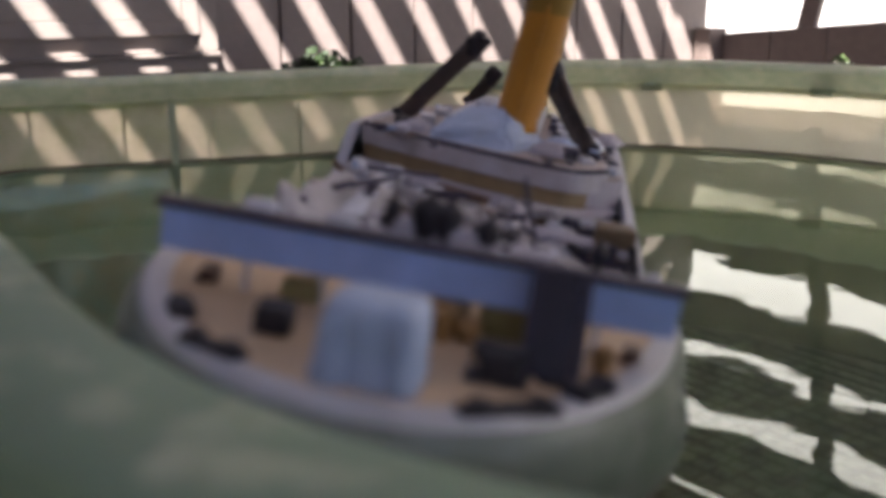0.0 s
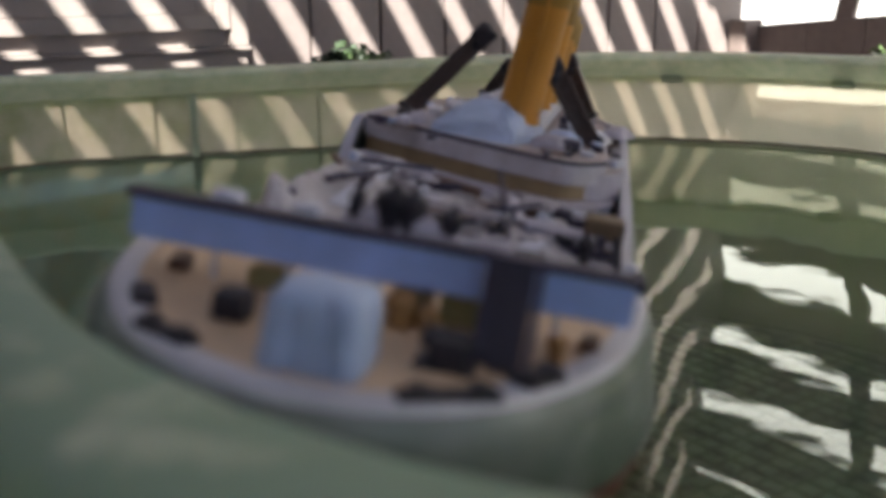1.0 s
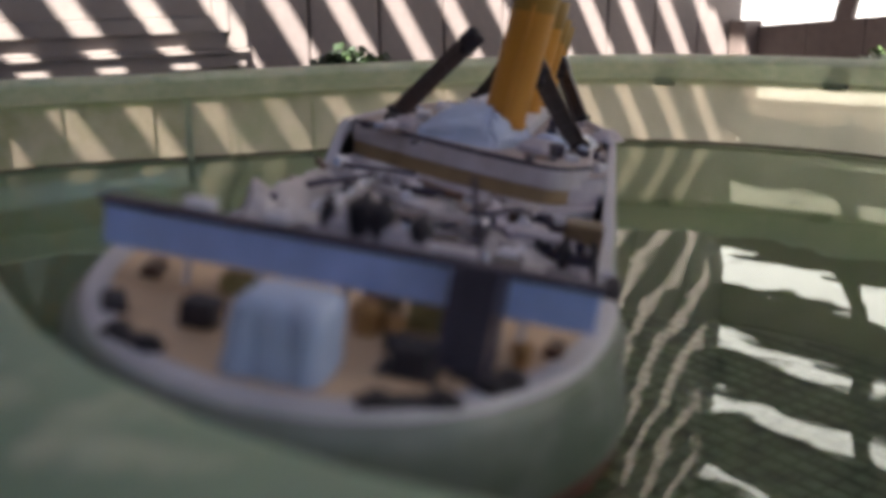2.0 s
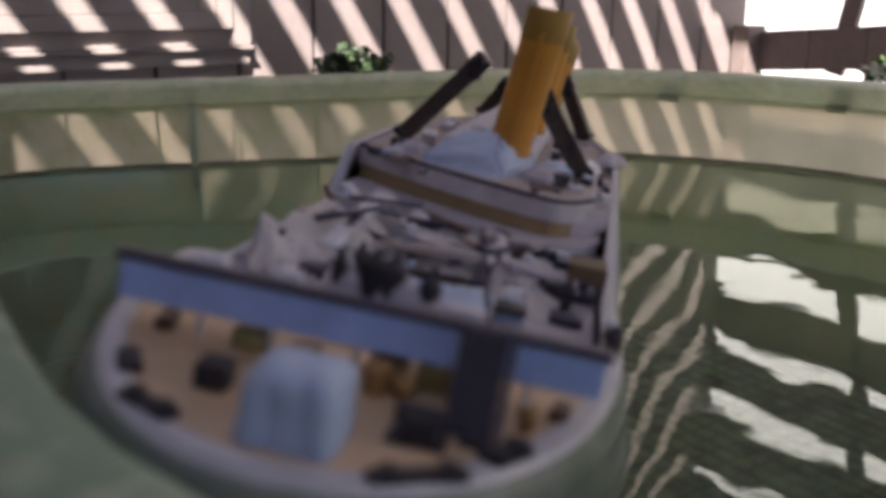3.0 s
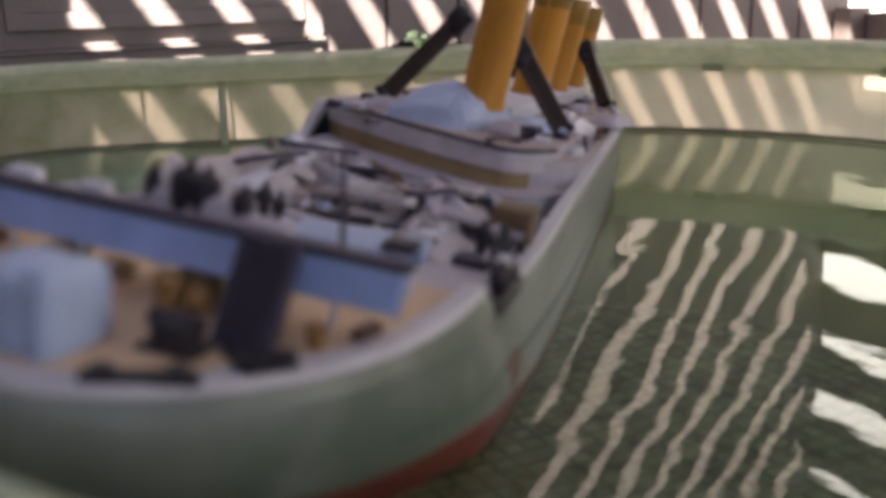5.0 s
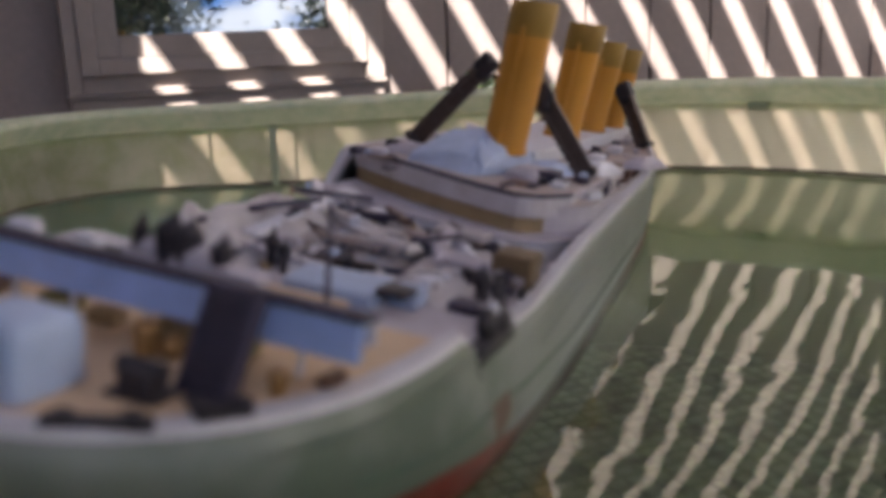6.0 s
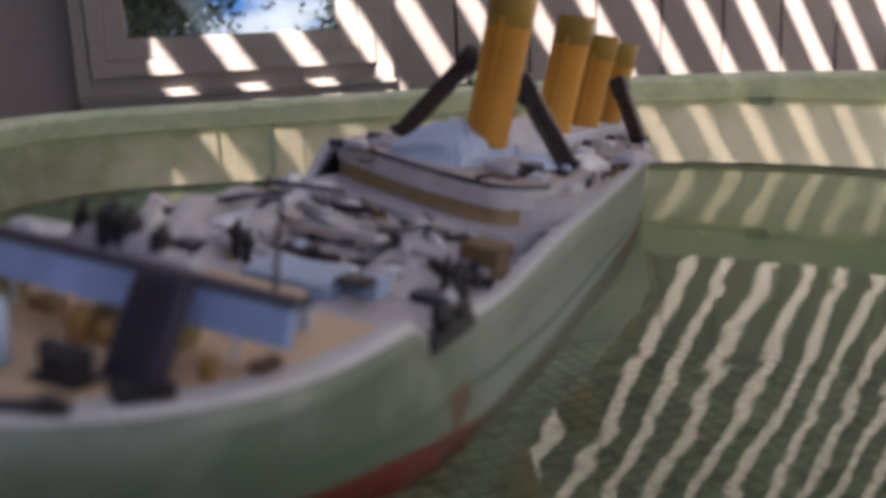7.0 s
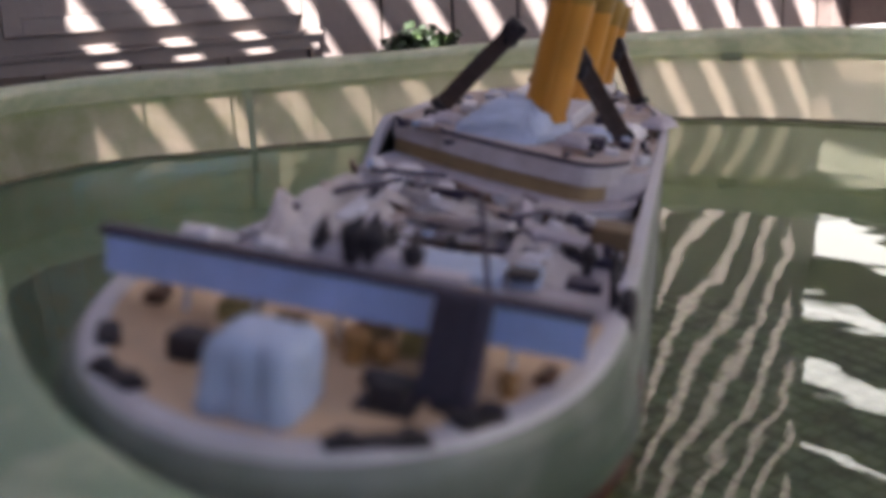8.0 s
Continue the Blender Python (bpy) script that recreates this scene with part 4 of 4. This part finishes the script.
cabin = part("cabin", tarp([(0.352, 0.442, -0.032, 0.036, 0.0005), (0.354, 0.441, -0.031, 0.034, 0.006), (0.360, 0.440, -0.026, 0.029, 0.013), (0.370, 0.438, -0.020, 0.022, 0.0195), (0.382, 0.436, -0.013, 0.015, 0.0245), (0.394, 0.432, -0.007, 0.009, 0.0265)], 0.0026, 5), M_CANVAS, ship, "pale blue canvas-covered deck cabin")
P("vent_box", (0.402, 0.004, 0.0245), (0.412, 0.013, 0.0295), M_WHITE, cabin, rot=(4, 6, 20))
P("cabin", (0.436, -0.040, 0.0005), (0.83, 0.034, 0.0135), M_WHITE, rot=(0, 0, -1.2), bevel=0.002, label="long white deck cabin")
for x, y, w, d, h, m in ((0.400, 0.066, 0.012, 0.010, 0.009, M_BLACK), (0.330, -0.046, 0.022, 0.005, 0.003, M_NAVY), (0.345, -0.060, 0.018, 0.006, 0.003, M_NAVY), (0.386, -0.060, 0.024, 0.014, 0.008, M_NAVY),
                         (0.372, -0.072, 0.030, 0.010, 0.004, M_WHITE), (0.46, -0.058, 0.030, 0.012, 0.006, M_WHITE), (0.56, -0.060, 0.034, 0.012, 0.006, M_WHITE), (0.65, -0.060, 0.034, 0.012, 0.006, M_WHITE),
                         (0.50, 0.058, 0.034, 0.012, 0.006, M_WHITE), (0.60, 0.056, 0.034, 0.012, 0.006, M_WHITE), (0.515, -0.052, 0.010, 0.008, 0.008, M_NAVY), (0.605, -0.050, 0.010, 0.008, 0.008, M_NAVY), (0.70, -0.052, 0.012, 0.008, 0.007, M_NAVY), (0.31, 0.03, 0.016, 0.006, 0.003, M_NAVY)):
    P("deck_chest", (x - w / 2, y - d / 2, 0.0005), (x + w / 2, y + d / 2, h), m, rot=(0, 0, random.uniform(-8, 8)))


def heap(name, levels, mat, seed, label):
    return part(name, tarp(levels, 0.0012, seed), mat, ship, label)


heap("canvas_cover", [(0.372, 0.412, -0.062, -0.036, 0.0005), (0.374, 0.410, -0.060, -0.037, 0.005), (0.380, 0.404, -0.055, -0.041, 0.009)], M_DECKGREY, 8, "crumpled lilac canvas cover")
heap("canvas_cover", [(0.405, 0.446, -0.060, -0.032, 0.0005), (0.408, 0.442, -0.057, -0.034, 0.006), (0.416, 0.436, -0.050, -0.040, 0.011)], M_CANVAS, 11, "crumpled pale canvas cover")
heap("canvas_cover", [(0.372, 0.408, 0.044, 0.070, 0.0005), (0.375, 0.404, 0.047, 0.067, 0.005), (0.382, 0.398, 0.052, 0.062, 0.008)], M_DECKGREY, 14, "crumpled lilac canvas cover")
heap("canvas_cover", [(0.470, 0.520, -0.066, -0.040, 0.0005), (0.474, 0.515, -0.063, -0.043, 0.005), (0.482, 0.508, -0.057, -0.048, 0.009)], M_WHITE, 17, "crumpled white canvas cover")
heap("canvas_cover", [(0.560, 0.620, -0.066, -0.042, 0.0005), (0.564, 0.615, -0.063, -0.045, 0.005), (0.572, 0.608, -0.057, -0.050, 0.009)], M_DECKGREY, 19, "crumpled lilac canvas cover")
for x, y, w, d in ((0.352, -0.050, 0.016, 0.010), (0.424, -0.066, 0.020, 0.010), (0.362, 0.060, 0.014, 0.009), (0.45, 0.055, 0.020, 0.010), (0.54, -0.075, 0.024, 0.008)):
    P("brown_plate", (x - w, y - d, 0.0004), (x + w, y + d, 0.0016), M_RUST, rot=(0, 0, 20 * math.sin(90 * x)), bevel=0.0004)
rnd = random.Random(21)
for k in range(64):
    x, s = rnd.uniform(0.345, 0.80), rnd.choice((-1, 1, -1))
    y = midline(x) + s * rnd.uniform(0.042, min(0.080, half(x) * 0.80))
    w, d, t = rnd.uniform(0.005, 0.014), rnd.uniform(0.004, 0.009), rnd.uniform(0.002, 0.007)
    if abs(x - 0.435) < 0.02 or abs(x - 0.73) < 0.02:
        continue
    P("deck_fitting", (x - w / 2, y - d / 2, 0.0005), (x + w / 2, y + d / 2, t), rnd.choice((M_WHITE, M_NAVY, M_DECKGREY, M_BLUEWHITE, M_BLACK)), rot=(0, 0, rnd.uniform(-30, 30)), bevel=0.0007)
for k in range(34):
    x, y = rnd.uniform(0.150, 0.290), rnd.uniform(-0.088, 0.088)
    if x > 0.272 + 0.30 * y:
        continue
    rise = smooth_step(0.15, 0.30, x)
    w, d, t = rnd.uniform(0.006, 0.020), rnd.uniform(0.004, 0.014), rnd.uniform(0.003, 0.008) + 0.010 * rise * rnd.random()
    P("loose_plate" if t < 0.008 else "deck_crate", (x - w / 2, y - d / 2, -0.040), (x + w / 2, y + d / 2, -0.040 + t), rnd.choice((M_WHITE, M_WHITE, M_DECKGREY, M_BLUEWHITE, M_NAVY, M_WHITE, M_BROWN, M_DECKGREY, M_BLACK)), rot=(rnd.uniform(-12, 12), rnd.uniform(-18, 10), rnd.uniform(-50, 50)), bevel=0.0010)


def heap_height(x, y):
    """Height of the wreckage, which climbs towards the boat deck."""
    return -0.040 + 0.15 * max(0.0, x - 0.155) - 0.03 * abs(y)


for k in range(46):
    x, y = rnd.uniform(0.168, 0.296), rnd.uniform(-0.082, 0.088)
    if x > 0.284 + 0.30 * y:
        continue
    dark = k % 3 == 0
    l, w, t = rnd.uniform(0.020, 0.068), rnd.uniform(0.002, 0.005) if dark else rnd.uniform(0.005, 0.012), rnd.uniform(0.0012, 0.003)
    l = min(l, 2 * (0.096 - abs(y)))
    z = heap_height(x, y) + rnd.uniform(-0.001, 0.005)
    turn = 67 + rnd.gauss(0, 16) if rnd.random() < 0.7 else rnd.uniform(-50, 50)
    P("broken_strip", (x - l / 2, y - w / 2, z - 0.002), (x + l / 2, y + w / 2, z + t), rnd.choice((M_NAVY, M_NAVY, M_DAVIT, M_RUST)) if dark else rnd.choice((M_WHITE, M_SHEET, M_DECKGREY, M_SHEET, M_PLANK)), rot=(rnd.uniform(-14, 14), rnd.uniform(-9, 9), turn), bevel=0.0006)
for k in range(40):
    x, y = rnd.uniform(0.160, 0.290), rnd.uniform(-0.086, 0.090)
    if x > 0.288 + 0.30 * y:
        continue
    z = heap_height(x, y) + rnd.uniform(-0.002, 0.005)
    w, d, t = rnd.uniform(0.003, 0.012), rnd.uniform(0.002, 0.007), rnd.uniform(0.0015, 0.005)
    P("wreckage", (x - w / 2, y - d / 2, z - 0.003), (x + w / 2, y + d / 2, z + t), rnd.choice((M_WHITE, M_DECKGREY, M_DECKGREY, M_BLUEWHITE, M_NAVY, M_WHITE, M_BROWN, M_BLACK, M_DAVIT, M_PLANK)), rot=(rnd.uniform(-25, 25), rnd.uniform(-30, 20), rnd.uniform(-80, 80)), bevel=0.0006)
for k in range(18):
    x = 0.375 + 0.024 * k + rnd.uniform(-0.008, 0.008)
    y = midline(x) - min(0.0985, half(x) * 0.93) + rnd.uniform(0.004, 0.009)
    w, d, t = rnd.uniform(0.008, 0.020), rnd.uniform(0.003, 0.006), rnd.uniform(0.003, 0.008)
    P("side_fitting", (x - w / 2, y - d / 2, -0.0064), (x + w / 2, y + d / 2, -0.0064 + t), rnd.choice((M_WHITE, M_SHEET, M_NAVY, M_DECKGREY, M_RUST)), rot=(0, 0, rnd.uniform(-20, 20)), bevel=0.0007)


def funnel(x, y, top, r):
    bm = bmesh.new()
    ring = lambda z, k: [(x - (z - 0.0125) * 0.13 + r * 1.12 * k * math.cos(a), y - (z - 0.0125) * 0.115 + r * k * math.sin(a), z) for a in (2 * math.pi * i / 28 for i in range(28))]
    cut = top - 0.024
    rings(bm, [ring(0.0125, 1.05), ring(0.0145, 1.0), ring(cut, 1.02)])
    f = part("funnel", bm, M_FUNNEL, ship, "ochre yellow funnel", smooth=True)
    rings(bm2 := bmesh.new(), [ring(cut, 1.02), ring(cut + 0.0008, 1.035), ring(top - 0.001, 1.04), ring(top, 1.02), ring(top, 0.9), ring(top - 0.03, 0.9)])
    part("top_band", bm2, M_SOOT, f, "darker sooty funnel top", smooth=True)
    part("collar", rings(bmesh.new(), [ring(0.0125, 1.07), ring(0.0165, 1.07), ring(0.0165, 1.0)]), M_FUNNEL, f)
    part("steam_pipe", tube(bmesh.new(), (x - r * 1.2, y, 0.0125), (x - r * 1.2 - (top - 0.03) * 0.13, y - (top - 0.03) * 0.115, top - 0.018), 0.0014, seg=8), M_FUNNEL, f)
    return f


for q in ((0.410, -0.017, 0.122, 0.0160), (0.590, -0.019, 0.115, 0.0160), (0.695, -0.022, 0.103, 0.0160), (0.790, -0.025, 0.098, 0.0158)):
    funnel(*q)


def davit(x, y, top_y, top_z, top_x):
    """A leaning gantry davit: two dark cheeks, cross bars and a heavy head."""
    a, b = Vector((x, y, 0.0005)), Vector((top_x, top_y, top_z))
    d = b - a
    m = Matrix.Translation(a) @ d.to_track_quat("Z", "X").to_matrix().to_4x4()
    root = part("davit", boxed((-0.009, -0.0075, 0.0), (0.009, 0.0075, 0.006), m, 0.0015), M_BLACK, ship, "dark brown leaning gantry davit")
    n = d.length
    for s in (-1, 1):
        part("cheek", boxed((s * 0.0055 - 0.0018, -0.0045, 0.003), (s * 0.0055 + 0.0018, 0.0045, n), m, 0.0008), M_DAVIT, root)
    for k in range(6):
        h = 0.008 + (n - 0.014) * k / 5
        part("cross_bar", boxed((-0.005, -0.003, h), (0.005, 0.003, h + 0.0022), m), M_DAVIT, root)
    part("web", boxed((-0.005, -0.0012, 0.004), (0.005, 0.0012, n - 0.004), m), M_DAVIT, root)
    head = boxed((-0.0085, -0.0065, n - 0.014), (0.0085, 0.0065, n + 0.002), m, 0.0025)
    lump(head, m @ Vector((0.002, 0.002, n - 0.003)), 0.0072, (1.05, 0.9, 0.9))
    lump(head, m @ Vector((-0.003, -0.001, n - 0.014)), 0.0066)
    part("head", head, M_BLACK, root, smooth=True)


davit(0.470, 0.078, 0.020, 0.076, 0.472)
davit(0.436, -0.078, -0.031, 0.062, 0.430)
davit(0.733, -0.077, -0.041, 0.061, 0.745)
davit(0.800, 0.046, 0.020, 0.044, 0.795)

# ---- plants ----
def leafy(name, at, size, count, spread, label, category, mats, seed, leaf=0.02):
    """A shrub: short stems and many single leaves at uneven angles."""
    rnd = random.Random(seed)
    root = thing(name, pose(*at), label, category)
    stems = bmesh.new()
    tips = []
    for k in range(9):
        a, h = rnd.uniform(0, 6.28), rnd.uniform(0.5, 1.0) * size
        tip = Vector((math.cos(a) * spread * rnd.uniform(0.2, 0.9), math.sin(a) * spread * rnd.uniform(0.2, 0.6), h))
        tube(stems, (0, 0, 0), tip, 0.004, 0.0015, 6)
        tips.append(tip)
    part("stem", stems, M_BARK, root)
    for m, share in mats:
        bm = bmesh.new()
        for k in range(int(count * share)):
            u = Vector((rnd.gauss(0, 1), rnd.gauss(0, 1), rnd.gauss(0, 1))).normalized() * rnd.uniform(0.35, 1.0) * rnd.uniform(0.7, 1.15)
            c = Vector((u.x * spread, u.y * spread * 0.7, size + u.z * spread * 0.55))
            w, l = leaf * rnd.uniform(0.35, 0.6), leaf * rnd.uniform(0.7, 1.3)
            r = Euler((rnd.uniform(-0.9, 0.9), rnd.uniform(-0.9, 0.9), rnd.uniform(0, 6.28))).to_matrix()
            pts = [Vector(q) for q in ((0, 0, 0), (w, l * 0.4, 0.1 * l), (0, l, -0.1 * l), (-w, l * 0.4, 0.1 * l))]
            bm.faces.new([bm.verts.new(c + r @ q) for q in pts])
        part("foliage", bm, m, root)
    return root


M_LEAFLIGHT = material("leaf_light", (0.08, 0.13, 0.04), 0.45, vary=0.35, scale=20, coarse=6, bump=0.05)
M_BLOSSOM = material("pale_blossom", (0.62, 0.66, 0.52), 0.6, vary=0.15, scale=20, coarse=6, bump=0.05)
leafy("shrub", (0.815, 2.29, FLOOR_Z), 1.072, 1000, 0.092, "dark green leafy shrub against the wall", "shrub", ((M_LEAF, 0.86), (M_LEAFLIGHT, 0.14)), 4, 0.024)
leafy("flowering_plant", (2.235, 1.90, FLOOR_Z), 1.035, 110, 0.045, "pale flowering plant beside the fence", "plant", ((M_LEAFLIGHT, 0.5), (M_BLOSSOM, 0.5)), 9, 0.035)


# ---- what stands behind the camera and shows in the window ----
def tree(at, height, seed):
    rnd = random.Random(seed)
    root = thing("tree", pose(*at), "leafy broad garden tree with a dark crown", "tree", "garden trees")
    bm = tube(bmesh.new(), (0, 0, 0), (0.05, 0, height * 0.55), 0.14, 0.09, 12)
    tips = []
    for k in range(16):
        a = rnd.uniform(0, 6.28)
        b = Vector((0.05, 0, height * rnd.uniform(0.25, 0.55)))
        e = b + Vector((math.cos(a), math.sin(a), rnd.uniform(0.1, 0.9))) * height * rnd.uniform(0.18, 0.32)
        tube(bm, b, e, 0.04, 0.012, 6)
        tips += [e, b.lerp(e, 0.7)]
    part("trunk", bm, M_BARK, root)
    verts, faces = [], []
    for k in range(9000):
        c = rnd.choice(tips) + Vector((rnd.gauss(0, 0.28), rnd.gauss(0, 0.28), rnd.gauss(0, 0.24)))
        r = Euler((rnd.uniform(-1.2, 1.2), rnd.uniform(-1.2, 1.2), rnd.uniform(0, 6.28))).to_matrix()
        n = len(verts)
        verts += [c + r @ Vector(q) for q in ((0, 0, 0), (0.03, 0.045, 0.01), (0, 0.11, -0.01), (-0.03, 0.045, 0.01))]
        faces.append((n, n + 1, n + 2, n + 3))
    me = bpy.data.meshes.new("crown")
    me.from_pydata(verts, [], faces)
    me.materials.append(M_LEAF)
    ob = new("crown", me)
    ob.parent = root
    return root


tree((0.85, -6.4, FLOOR_Z), 3.6, 3)
tree((4.15, -6.8, FLOOR_Z), 3.4, 5)


def sky_backdrop():
    m = bpy.data.materials.new("distant_sky")
    m.use_nodes = True
    n, l = m.node_tree.nodes, m.node_tree.links
    n.remove(n["Principled BSDF"])
    em, tc, ns, mp, rp = n.new("ShaderNodeEmission"), n.new("ShaderNodeTexCoord"), n.new("ShaderNodeTexNoise"), n.new("ShaderNodeMapping"), n.new("ShaderNodeValToRGB")
    mp.inputs["Scale"].default_value = (0.10, 1, 0.30)
    ns.inputs["Scale"].default_value, ns.inputs["Detail"].default_value, ns.inputs["Roughness"].default_value = 1.0, 7, 0.55
    l.new(tc.outputs["Object"], mp.inputs["Vector"])
    l.new(mp.outputs["Vector"], ns.inputs["Vector"])
    l.new(ns.outputs["Fac"], rp.inputs["Fac"])
    e = rp.color_ramp.elements
    e[0].position, e[0].color = 0.42, (0.09, 0.25, 0.62, 1)
    e[1].position, e[1].color = 0.62, (0.75, 0.82, 0.92, 1)
    l.new(rp.outputs["Color"], em.inputs["Color"])
    em.inputs["Strength"].default_value = 0.45
    l.new(em.outputs["Emission"], n["Material Output"].inputs["Surface"])
    bm = rings(bmesh.new(), [[(-60, 0, -6), (60, 0, -6)], [(-60, 0, 26), (60, 0, 26)]], closed=False)
    ob = part("backdrop", bm, m)
    ob.location = (0, -70, 0)
    tagged(ob, "blue sky with white clouds far away", "sky", kind="structure")


sky_backdrop()
